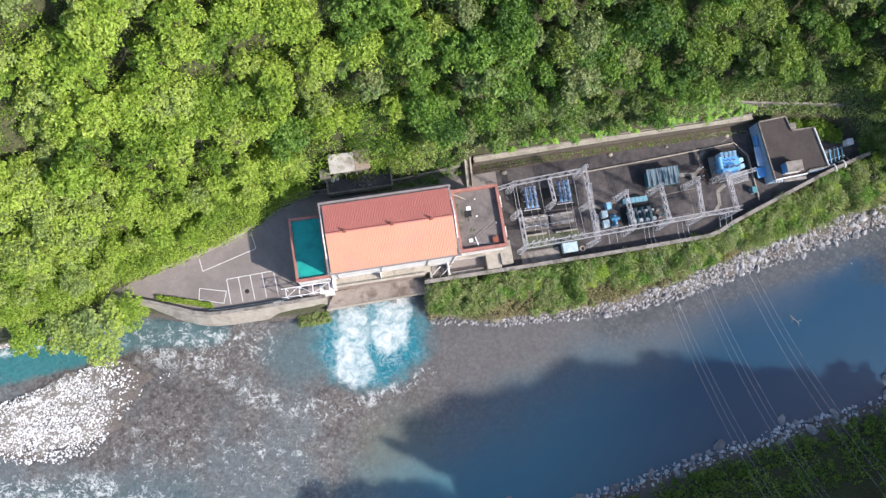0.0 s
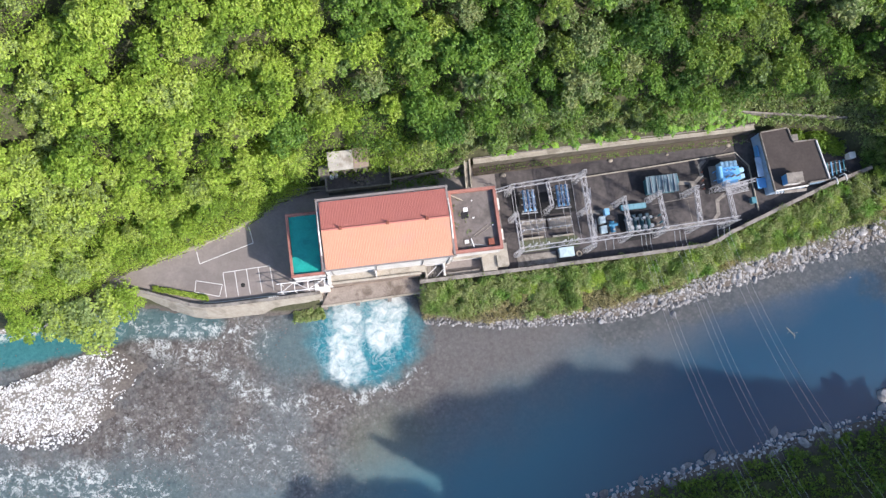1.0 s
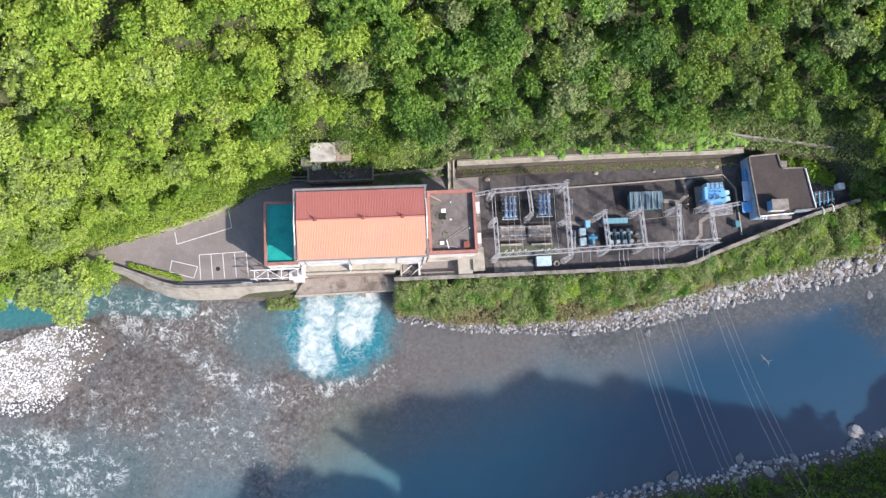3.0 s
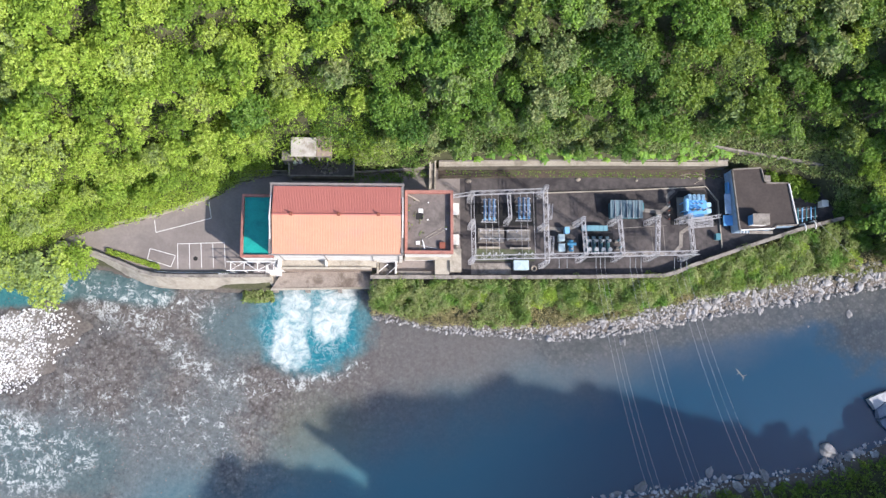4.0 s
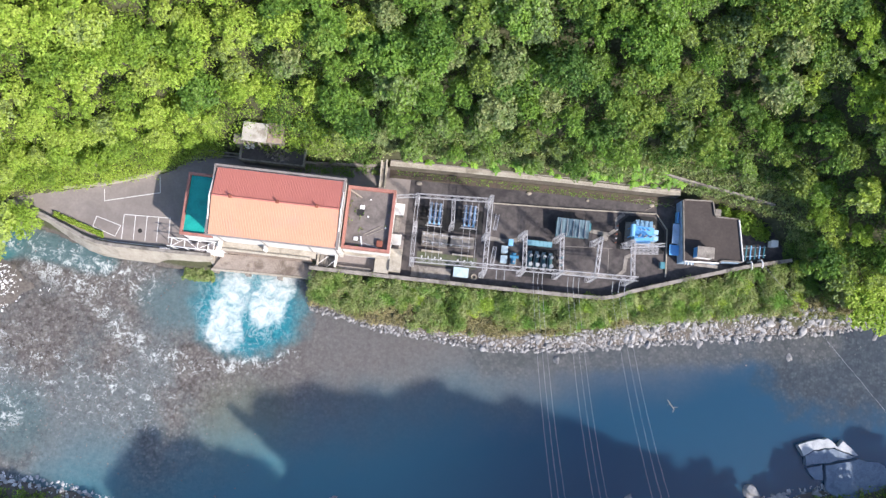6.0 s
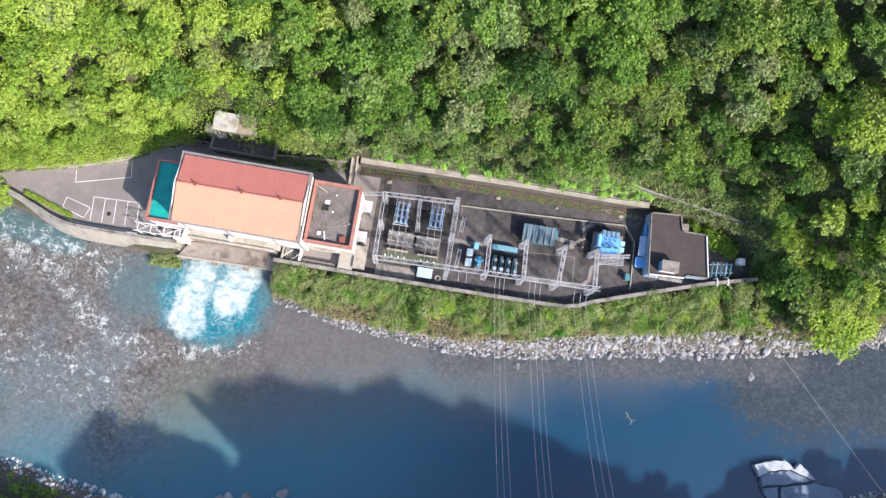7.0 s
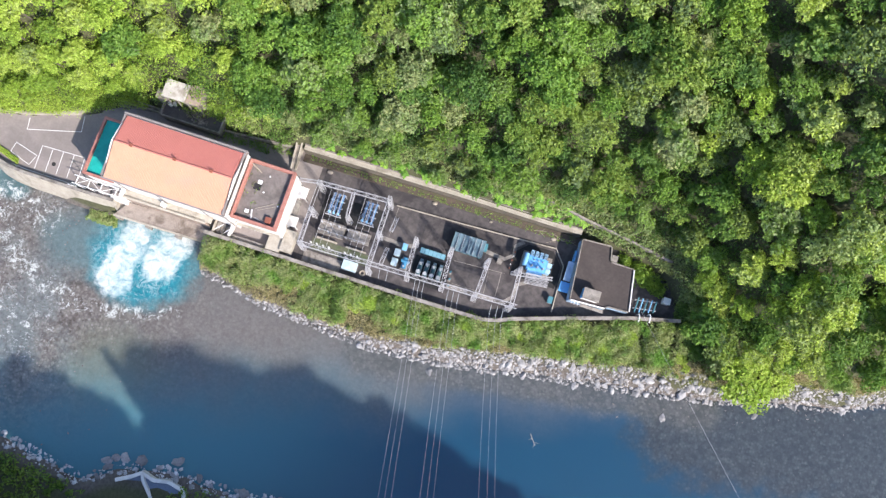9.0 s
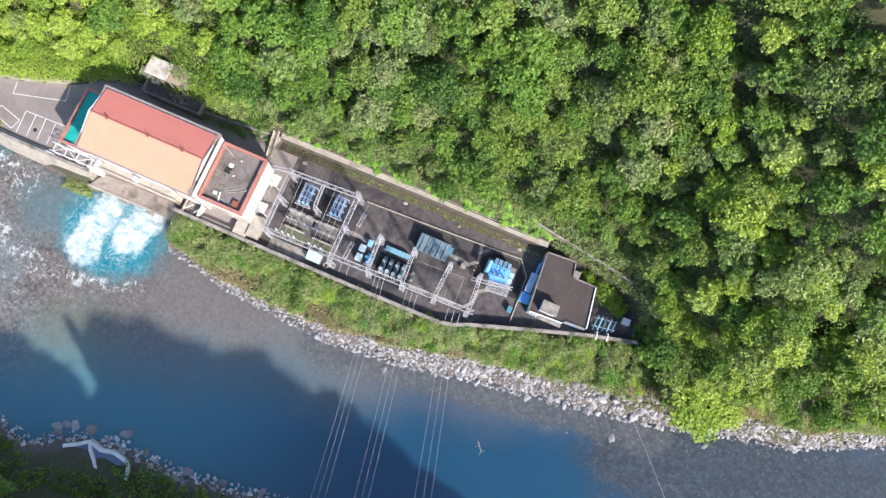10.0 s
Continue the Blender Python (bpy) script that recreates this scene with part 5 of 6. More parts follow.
for i in range(5):
    x = 107.4 + i * 0.95
    part("pipe", bar(bmesh.new(), (x, 8.8 + i * 0.25, 1.2), (x + 0.2, 12.0 + i * 0.1, 1.2), 0.14, 8), TEAL_DARK if i % 2 == 0 else BLUE_PALE, pipes)
for y in (9.6, 11.4):
    part("beam", bar(bmesh.new(), (107.0, y, 1.0), (111.8, y + 0.8, 1.0), 0.1, 4), STEEL, pipes)
    for x in (107.2, 111.6):
        part("post", bar(bmesh.new(), (x, y + (x - 107) * 0.17, 0), (x, y + (x - 107) * 0.17, 1.0), 0.1, 4), STEEL, pipes)
for x in (108.4, 110.6):
    e = thing("vent_pipe", "white bent vent pipe on the boundary wall", "pipe", "vent pipes")
    y = 7.3 + (x - 107) * 0.26
    part("pipe", tube([(x, y + 0.9, 0), (x, y + 0.9, 1.9), (x + 0.1, y + 0.5, 2.1), (x + 0.2, y - 0.4, 2.1), (x + 0.25, y - 0.6, 1.7)], 0.16, 8), WHITE, e)
cabinet(112.6, 12.4, 113.9, 13.6, 1.8, WHITE, "white cabinet among the trees beyond the pipes")

# ---- annexe roof litter and side ledges ----
litter = [("plank", [((24.9, 11.9, 11.7), (27.0, 10.9, 11.15))], 0.16, WOOD, "old timber plank leaning on the roof parapet"), ("plank", [((25.2, 11.7, 11.75), (27.3, 10.7, 11.15))], 0.12, WOOD, "grey timber plank leaning on the roof parapet"),
          ("pole", [((28.4, 3.6, 11.08), (31.6, 5.6, 11.08))], 0.07, WOOD, "thin pole lying on the roof"), ("pole", [((28.9, 3.4, 11.08), (32.0, 5.1, 11.08))], 0.06, WOOD, "thin pole lying on the roof"),
          ("pole", [((27.5, 2.2, 11.1), (31.5, 1.3, 11.1))], 0.06, STEEL, "pale rod lying on the roof"), ("plank", [((27.9, 3.2, 11.12), (28.3, 1.4, 11.12))], 0.14, WHITE, "white board lying on the roof")]
for name, segs, r, m, lab in litter:
    e = thing(name, lab, "timber")
    for a, c in segs:
        part("length", bar(bmesh.new(), a, c, r, 4), m, e)
for x, y, w, d, h, m, lab, nm in [(27.1, 8.5, 0.9, 0.8, 0.12, WHITE, "white slab on the dirty roof", "slab"), (26.6, 2.3, 0.8, 0.7, 0.25, WHITE, "white block on the dirty roof", "block"), (31.1, 1.5, 1.1, 1.2, 0.7, RUST, "rusty red box on the roof", "box"), (26.6, 7.2, 1.4, 1.3, 0.05, DARK, "dark sheet lying on the roof", "sheet"),
                                  (28.7, 7.0, 0.35, 0.3, 0.15, WHITE, "small white scrap on the roof", "scrap"), (32.3, 5.2, 0.3, 0.3, 0.2, WHITE, "small white scrap on the roof", "scrap"), (28.9, 10.4, 0.25, 0.25, 0.15, WHITE, "small white scrap on the roof", "scrap")]:
    e = thing(nm, lab, "roof litter")
    part("body", boxes((x, y, 11.0, x + w, y + d, 11.0 + h), bevel=0.02), m, e)
for i in range(26):
    x, y = rng.uniform(25.2, 33.0), rng.uniform(1.2, 12)
    if rng.uniform() < 0.6:
        x = 25.1 + rng.uniform(0, 1) ** 2 * 3.5
    s = rng.uniform(0.1, 0.3)
    e = thing("weed", "small tuft of weeds on the roof", "weed", "weeds on the roof")
    part("leaves", leaf_mesh("leaves", clump((x, y, 11.05), s, 12, 0.16)), LEAF_SHRUB if i % 2 else TWIG, e)
for y0, y1 in [(9.6, 12.0), (3.4, 5.6)]:
    part("canopy", boxes((33.64, y0, 3.3, 35.5, y1, 3.55), bevel=0.03), PLASTER, annexe, "white concrete canopy over a doorway")
    part("canopy_post", boxes((35.2, y0 + 0.1, 0, 35.4, y0 + 0.3, 3.3)), PLASTER, annexe)
part("side_block", boxes((33.64, -1.9, -0.3, 36.0, 2.8, 2.6), bevel=0.04), CONCRETE_PALE, annexe, "stained pale concrete side block")
part("ledge", boxes((33.64, 5.8, 2.6, 34.9, 9.4, 2.75)), CONCRETE, annexe)

# ---- south side ----
part("terrace", boxes((0.2, -1.248, 3.2, 18.9, 0.14, 3.72)), CONCRETE_PALE, apron, "pale grey stained concrete terrace")
part("hoist_post", boxes((9.0, -1.15, 3.72, 9.25, -0.2, 6.6)), PLASTER, apron)
sunk = thing("stair_well", "sunken stair yard with white walls beside the annexe", "stair well")
part("floor", boxes((19.4, -2.3, -0.1, 30.6, 0.48, 0.03)), ASPHALT, sunk)
part("side_wall", boxes((18.95, -2.5, -0.3, 19.35, 0.46, 1.6)), CONCRETE_PALE, sunk)
part("side_wall", boxes((22.6, -2.3, 0.0, 22.95, 0.46, 2.4)), PLASTER, sunk)
part("front_wall", boxes((23.0, -2.5, 0.0, 30.6, -1.7, 1.2)), CONCRETE, sunk)
part("end_block", boxes((30.65, -2.4, 0.0, 33.6, 0.6, 2.0), bevel=0.05), CONCRETE_PALE, sunk)
part("brace", bar(bmesh.new(), (18.2, -2.6, 0.3), (21.2, -0.4, 2.6), 0.12, 4), PLASTER, sunk)
part("brace", bar(bmesh.new(), (20.6, -2.6, 0.3), (23.2, -0.6, 3.0), 0.1, 4), PLASTER, sunk)
for i in range(3):
    part("step", boxes((19.5 + i * 0.9, -2.2, 0.03, 20.3 + i * 0.9, 0.4, 0.9 - i * 0.25)), CONCRETE, sunk)
part("ledge", boxes((24.6, 0.05, 5.6, 33.6, 0.618, 5.8)), CONCRETE_PALE, annexe)

frame_w = thing("hoist_frame", "white tubular steel hoist frame beside the west wing", "steel frame")
for x in (-9.6, -7.0, -4.4, -1.2):
    for y in (-2.0, -0.3):
        part("post", bar(bmesh.new(), (x, y, 0), (x, y, 4.4), 0.08, 6), WHITE, frame_w)
    part("crossbar", bar(bmesh.new(), (x, -2.1, 4.4), (x, -0.2, 4.4), 0.08, 6), WHITE, frame_w)
for y in (-2.0, -0.3):
    part("rail", bar(bmesh.new(), (-10.4, y, 4.45), (-0.8, y, 4.45), 0.085, 6), WHITE, frame_w)
for a, c in [((-9.6, -2.0, 4.4), (-7.0, -0.3, 4.4)), ((-7.0, -0.3, 4.4), (-4.4, -2.0, 4.4)), ((-4.4, -2.0, 4.4), (-1.2, -0.3, 4.4))]:
    part("brace", bar(bmesh.new(), a, c, 0.05, 6), WHITE, frame_w)
part("platform", boxes((-5.4, -2.2, 2.2, -3.4, -0.4, 2.35)), GUTTER, frame_w)
part("winch", boxes((-2.4, -1.6, 2.36, -1.3, -0.6, 3.4), bevel=0.06), GUTTER, frame_w)
rail_q = thing("guard_rail", "low white steel guard rail on the quay wall", "railing")
for a, c in zip(quay[6:9], quay[7:9]):
    part("rail", bar(bmesh.new(), (a[0], a[1] + 0.75, 0.75), (c[0], c[1] + 0.75, 0.75), 0.06, 5), WHITE, rail_q)
for i in range(12):
    x = -24.5 + i * 1.35
    part("post", bar(bmesh.new(), (x, -1.95, 0), (x, -1.95, 0.75), 0.05, 5), WHITE, rail_q)
for i in range(5):
    e = thing("marker_post", "short white concrete marker on the quay", "marker post", "white markers")
    part("post", boxes((-12.6 + i * 0.42, -2.6, 1.0, -12.4 + i * 0.42, -2.2, 1.5), bevel=0.03), WHITE, e)

# ---- behind the power house ----
stair = thing("slope_stair", "narrow concrete stair climbing from the yard road", "stair")
for x in (29.7, 30.75):
    part("cheek_wall", strip_wall([(x, 15.6), (x, 21.6)], 0.3, [-0.2, -0.2], [0.5, 3.6]), CONCRETE_PALE, stair)
for i in range(18):
    part("step", boxes((29.86, 15.8 + i * 0.32, -0.1, 30.58, 16.12 + i * 0.32, 0.12 + i * 0.17)), CONCRETE, stair)
STORE_ROOF = surface("stained_pale_slab", (0.38, 0.35, 0.30), (0.56, 0.53, 0.47), 0.6, 0.9, 0.02, stain=(0.22, 0.18, 0.13), stain_scale=0.5, stain_amount=0.8)
shed = thing("hillside_store", "small concrete store with a pale flat roof on the slope", "shed")
part("wall", boxes((2.8, 20.6, 1.0, 9.8, 23.4, 9.6)), CONCRETE, shed)
part("roof", boxes((2.3, 19.7, 9.65, 7.2, 23.5, 9.95), bevel=0.04), STORE_ROOF, shed, "pale weathered roof slab")
part("roof", boxes((7.25, 19.9, 9.5, 10.2, 23.8, 9.78), bevel=0.04), CONCRETE_BROWN, shed)
part("beam", boxes((3.0, 19.8, 9.2, 9.9, 20.1, 9.45)), CONCRETE, shed)
for x in (3.0, 5.2, 7.4, 9.6):
    part("post", boxes((x, 19.8, 3.8, x + 0.22, 20.05, 9.2)), CONCRETE, shed)
part("side_bin", boxes((0.2, 19.8, 3.0, 2.2, 21.6, 7.4), bevel=0.04), CONCRETE, shed, "grey open concrete bin beside the store")
terrace = thing("rear_terrace", "dark shaded terrace with a low wall behind the power house", "terrace")
# floor colour darkened for the shadow the terrace lies in
part("floor", boxes((1.4, 17.2, -0.3, 14.0, 20.85, 3.9)), surface("shaded_concrete", (0.05, 0.045, 0.042), (0.11, 0.10, 0.095), 0.5, 0.9, 0.03), terrace)
for r in ((1.4, 17.0, 14.0, 17.3), (1.1, 17.0, 1.398, 20.9), (14.002, 17.0, 14.3, 20.9)):
    part("low_wall", boxes((r[0], r[1], 3.0, r[2], r[3], 4.7)), CONCRETE, terrace)
for x, y in ((2.5, 19.9), (3.4, 20.1)):
    e = thing("water_tank", "small round white water tank on the terrace", "tank", "white tanks")
    part("body", bar(bmesh.new(), (x, y, 3.9), (x, y, 4.9), 0.45, 14), WHITE, e)
    part("lid", bar(bmesh.new(), (x, y, 4.9), (x, y, 5.05), 0.3, 12), WHITE, e)
heap = []
for i in range(60):
    x, y = rng.uniform(6, 11), rng.uniform(17.8, 20.2)
    heap.append(clump((x, y, 3.95), 0.2, 5, 0.45, 0.3))
tagged(part("rubble", leaf_mesh("rubble", np.concatenate(heap)), CONCRETE), "heap of grey slabs and rubble on the terrace", "rubble", kind="stuff")
for y in (17.9, 18.5):
    tagged(part("trim", boxes((-8, y, 1.4, 1.0, y + 0.2, 2.2 + (y - 17.9))), CONCRETE), "low concrete wall on the slope", "low wall", kind="structure")

# ---- more plants ----
tree(-45.5, -1.2, -3.5, 2, "west", (1.35, 0.78), 0.3, 0.25, label="bright green tree hanging over the river")
tree(-40.8, 1.2, -3.0, 5, "west", (0.95, 0.62), 1.3, 0.2, label="bright green tree hanging over the river")
tree(-52, -0.8, -3.0, 0, "west", (1.1, 0.75), 2.3, 0.2, label="yellow-green tree at the water's edge")
tree(-59, -0.5, -3.0, 1, "west", (1.2, 0.7), 4.3, 0.2, label="yellow-green tree at the water's edge")
tree(131.5, 2.0, -2.0, 2, "west", (1.35, 0.85), 0.9, label="yellow-green tree on the river bank")
tree(136.5, 3.6, -2.0, 0, "west", (1.1, 0.85), 2.2, label="yellow-green tree on the river bank")
tree(127.5, 4.5, -1.0, 5, "mid", (1.0, 0.8), 2.9, label="mid-green tree on the river bank")
tree(119.5, 9.0, 0.5, 0, "mid", (1.1, 1.1), 2.0, label="mid-green tree beyond the boundary wall")
tree(123.5, 7.0, -1.0, 2, "east", (0.9, 1.0), 1.0, label="dark green tree on the river bank")

# stands out of view, added to cast the long thin shadow on the river
tall = thing("unseen_shadow_tree", "unseen tall slender tree added on the far bank to cast a long shadow", "tree")
foot = land_at(46.0, -62.4)
part("trunk", bar(bmesh.new(), (46.0, -62.4, foot - 1), (46.0, -62.4, 36.5), 0.9, 8, 0.5), BARK, tall)
part("crown", leaf_mesh("crown", np.concatenate([clump((46.0, -62.4, z), 1.0 + 0.3 * math.sin(z), 160, 0.4) for z in range(12, 38, 2)])), LEAF_EAST, tall)

palm = thing("tree_fern", "tree fern with a star of long arching fronds", "tree fern")
palm.location = (-3.4, 21.6, land_at(-3.4, 21.6))
part("trunk", bar(bmesh.new(), (0, 0, -0.5), (0.2, -0.2, 7.2), 0.2, 8, 0.14), BARK, palm)
for k in range(15):
    a = k * 2.39996
    length = rng.uniform(2.2, 2.9)
    out = []
    for i in range(22):
        f = i / 21
        c = np.array([0.2 + math.cos(a) * length * f, -0.2 + math.sin(a) * length * f, 7.2 + 0.9 * math.sin(f * 2.4) - 0.9 * f * f])
        side = np.array([-math.sin(a), math.cos(a), 0])
        w = 0.42 * math.sin(math.pi * (0.12 + 0.86 * f)) + 0.05
        for s in (-1, 1):
            tip = c + side * s * w + np.array([math.cos(a), math.sin(a), 0]) * 0.14 - np.array([0, 0, 0.12])
            fw = np.array([math.cos(a), math.sin(a), 0]) * 0.055
            out.append([c - fw, tip - fw * 0.4, tip + fw * 0.4, c + fw])
    part("frond", leaf_mesh("frond", np.array(out)), LEAF_WEST, palm)


def broad_plant():
    out = []
    for k in range(9):
        a = k * 2.39996
        r = 0.3 + 0.12 * k
        c = np.array([math.cos(a) * r * 0.6, math.sin(a) * r * 0.6, 0.9 - 0.05 * k])
        u, v = np.array([math.cos(a), math.sin(a), -0.35]), np.array([-math.sin(a), math.cos(a), 0])
        s = 0.42
        out.append([c - u * s * 0.8, c + v * s * 0.7, c + u * s, c - v * s * 0.7])
    return leaf_mesh("leaves", np.array(out))


BROAD = [broad_plant() for _ in range(3)]
for m in BROAD:
    m.materials.append(LEAF_BROAD)
for i in range(110):
    x = rng.uniform(71, 92) if i < 80 else rng.uniform(36, 70)
    y = float(np.interp(x, FX, FY)) + rng.uniform(0.7, 4.2) * (1 if x > 70 else 0.5)
    if x > 84:
        y = min(y, 25.0 - (x - 84) * 0.28)
    e = thing("broadleaf_plant", "large-leaved bright green plant above the retaining wall", "plant", "broad-leaved plants")
    e.matrix_world = Matrix.Translation((x, y, land_at(x, y) - 0.1)) @ Matrix.Rotation(rng.uniform(0, 6.28), 4, "Z") @ Matrix.Scale(rng.uniform(0.8, 1.4), 4)
    part("leaves", BROAD[i % 3], None, e)

for i in range(130):
    x = rng.uniform(20, 130)
    n, w = float(np.interp(x, NX, NY)), float(np.interp(x, WX if x < 116 else FX, WY if x < 116 else FY))
    y = n + (w - n) * rng.uniform(0.42, 0.9)
    s = rng.uniform(0.22, 0.5)
    e = tree(x, y, land_at(x, y) - 0.6, int(rng.integers(0, 6)), ("mid", "west", "west", "east")[i % 4], (s, s * 0.5), rng.uniform(0, 6.28), 0, "shrub", ("mid-green bushy shrub on the river bank", "yellow-green bushy shrub on the river bank", "yellow-green bushy shrub on the river bank", "dark green bushy shrub on the river bank")[i % 4], "shrubs on the river bank")
    tagged(e, category="shrub")
for x, y, s in [(37.8, 17.4, 0.45), (61.0, 18.0, 0.4), (87.2, 18.5, 0.4), (73.5, 17.9, 0.25)]:
    e = thing("rubble_sack", "tan sack lying at the edge of the yard road", "sack", "sacks by the road")
    bm = bmesh.new()
    bmesh.ops.create_icosphere(bm, subdivisions=2, radius=s)
    for v in bm.verts:
        v.co = Vector((v.co.x * 1.4 + x, v.co.y + y, max(v.co.z * 0.7, -0.1) + 0.1)) + noise.noise_vector(v.co * 4) * 0.06
    part("bag", bm, WOOD, e)
for i in range(7):
    x, y, a = rng.uniform(83.5, 91.5), rng.uniform(17.6, 19.4), rng.uniform(-0.6, 0.6)
    e = thing("fallen_branch", "dry fallen branch on the yard road", "branch", "fallen branches")
    c = Vector((x, y, 0.12))
    d = Vector((math.cos(a), math.sin(a), 0)) * rng.uniform(0.7, 1.6)
    part("stem", tube([c - d, c + Vector((0, 0.12, 0.1)), c + d], 0.045, 5), WOOD, e)
    part("twig", tube([c + d * 0.2, c + d * 0.5 + Vector((0.1, 0.5, 0.1))], 0.03, 4), WOOD, e)

hedge = []
for i in range(420):
    f = rng.uniform()
    x = -35 + 10.5 * f
    y = 2.35 - 3.3 * f + rng.uniform(-0.45, 0.45)
    hedge.append(clump((x, y, 0.25 + rng.uniform(0, 0.45)), 0.22, 12, 0.2))
tagged(part("hedge", leaf_mesh("hedge", np.concatenate(hedge)), LEAF_WEST), "low clipped green hedge along the quay wall", "hedge", kind="stuff")
tagged(part("trim", strip_wall([(-35.6, 2.9), (-24.6, -0.6)], 0.15, -0.1, 0.2), CONCRETE), "concrete edging of the hedge bed", "edging", kind="structure")
tuft = []
for i in range(190):
    x, y = rng.uniform(-8.5, -2.6), rng.uniform(-7.4, -5.2)
    tuft.append(clump((x, y, -5.0 + rng.uniform(0, 1.3)), 0.5, 16, 0.3))
tagged(part("quay_shrubs", leaf_mesh("quay_shrubs", np.concatenate(tuft)), LEAF_SHRUB), "shrubs growing at the foot of the quay", "undergrowth", kind="stuff")
moss = []
for i in range(420):
    x = rng.uniform(33, 91)
    moss.append(clump((x, 19.0 + rng.uniform(-0.5, 0.7), 0.14), 0.16, 6, 0.16, 0.3))
tagged(part("verge_plants", leaf_mesh("verge_plants", np.concatenate(moss)), LEAF_BROAD), "weeds along the foot of the retaining wall", "undergrowth", kind="stuff")

# ---- stones ----


def stone_mesh(name, flat=0.6, seed=0, sub=2):
    bm = bmesh.new()
    bmesh.ops.create_icosphere(bm, subdivisions=sub, radius=1)
    for v in bm.verts:
        n = noise.noise(v.co * 1.1 + Vector((seed * 7.3, 0, 0))) * 0.5 + noise.noise(v.co * 2.6 + Vector((0, seed * 3.1, 0))) * 0.22
        v.co *= 1 + n
        v.co.z *= flat
        v.co.x *= 1.25
    return mesh_of(name, bm)


STONES = [stone_mesh("rock", 0.45 + 0.08 * k, k + 1) for k in range(6)]
for m in STONES:
    m.materials.append(ROCK)


def boulder(x, y, s, z=None, label="grey angular boulder on the river bank", group="boulders on the bank", m=None):
    z = max(land_at(x, y), WATER - 0.1) if z is None else z
    e = new("boulder", STONES[int(rng.integers(0, 6))])
    e.matrix_world = Matrix.Translation((x, y, z + s * 0.12)) @ Euler((rng.uniform(-0.3, 0.3), rng.uniform(-0.3, 0.3), rng.uniform(0, 6.28))).to_matrix().to_4x4() @ Matrix.Diagonal((s, s * rng.uniform(0.7, 1.1), s * rng.uniform(0.8, 1.3), 1))
    return tagged(e, label, "boulder", group)


for i in range(290):
    x = 55 + 118 * rng.uniform() ** 0.9
    n = float(np.interp(x, NX, NY))
    wide = np.interp(x, [55, 70, 95, 120, 145, 170], [3.0, 4.2, 5.4, 6.2, 5.0, 4.5])
    boulder(x, n - 0.7 + rng.uniform() * wide, 0.25 * 3.2 ** (rng.uniform() ** 1.8) * (1.2 if x > 85 else 1.0))
for i in range(70):
    x = rng.uniform(-2, 170)
    s = float(np.interp(x, SX, SY))
    boulder(x, s + 0.8 - rng.uniform() * 3.0, rng.uniform(0.3, 0.95), label="pale boulder on the shaded far bank", group="boulders on the far bank")
for x, y, s in [(120.8, -10.0, 0.75), (139.5, -3.6, 0.7), (70.7, -15.9, 0.75), (88, -42.8, 0.9), (113.5, -38.6, 1.5), (73.5, -45.5, 1.2), (20.5, -51.0, 1.1), (17, -51.6, 0.9), (27.5, -48.9, 1.0), (13.5, -53.0, 0.9), (15.2, -52.0, 0.8)]:
    boulder(x, y, s, WATER - 0.1, "pale boulder standing in the river", "boulders in the river")


def stones(name, label, count, place, lo, hi, material, sub=1):
    """Many small stones in one mesh."""
    base = [stone_mesh("stone", 0.6, k + 11, sub) for k in range(4)]
    data = []
    for b in base:
        co = np.empty(len(b.vertices) * 3, dtype=np.float32)
        b.vertices.foreach_get("co", co)
        data.append((co.reshape(-1, 3), np.array([p.vertices[:] for p in b.polygons])))
        bpy.data.meshes.remove(b)
    V, F, off = [], [], 0
    for i in range(count):
        spot = place()
        if spot is None:
            continue
        x, y, z = spot
        co, fa = data[i % 4]
        s = lo * (hi / lo) ** (rng.uniform() ** 1.7)
        a = rng.uniform(0, 6.28)
        c, sn = math.cos(a) * s, math.sin(a) * s
        V.append(np.stack([co[:, 0] * c - co[:, 1] * sn + x, co[:, 0] * sn + co[:, 1] * c + y, co[:, 2] * s + z], -1))
        F.append(fa + off)
        off += len(co)
    V, F = np.concatenate(V).astype(np.float32), np.concatenate(F).astype(np.int32)
    me = bpy.data.meshes.new(name)
    me.vertices.add(len(V)), me.vertices.foreach_set("co", V.reshape(-1))
    me.loops.add(F.size), me.loops.foreach_set("vertex_index", F.reshape(-1))
    me.polygons.add(len(F)), me.polygons.foreach_set("loop_start", np.arange(0, F.size, 3, dtype=np.int32))
    me.update(calc_edges=True)
    return tagged(part(name, me, material), label, "stones", kind="stuff")


def at_shore():
    x = rng.uniform(18, 175)
    n = float(np.interp(x, NX, NY))
    if rng.uniform() > np.interp(x, [18, 50, 75], [0.25, 0.5, 1.0]):
        return None
    wide = np.interp(x, [18, 40, 60, 95, 120, 170], [1.2, 1.8, 3.8, 5.4, 6.4, 5])
    y = n - 0.8 + rng.uniform() * wide
    return x, y, max(land_at(x, y), WATER - 0.05)


def at_far_shore():
    x = rng.uniform(-45, 172)
    s = float(np.interp(x, SX, SY))
    y = s + 0.8 - rng.uniform() * 2.6
    return x, y, max(land_at(x, y), WATER - 0.05)


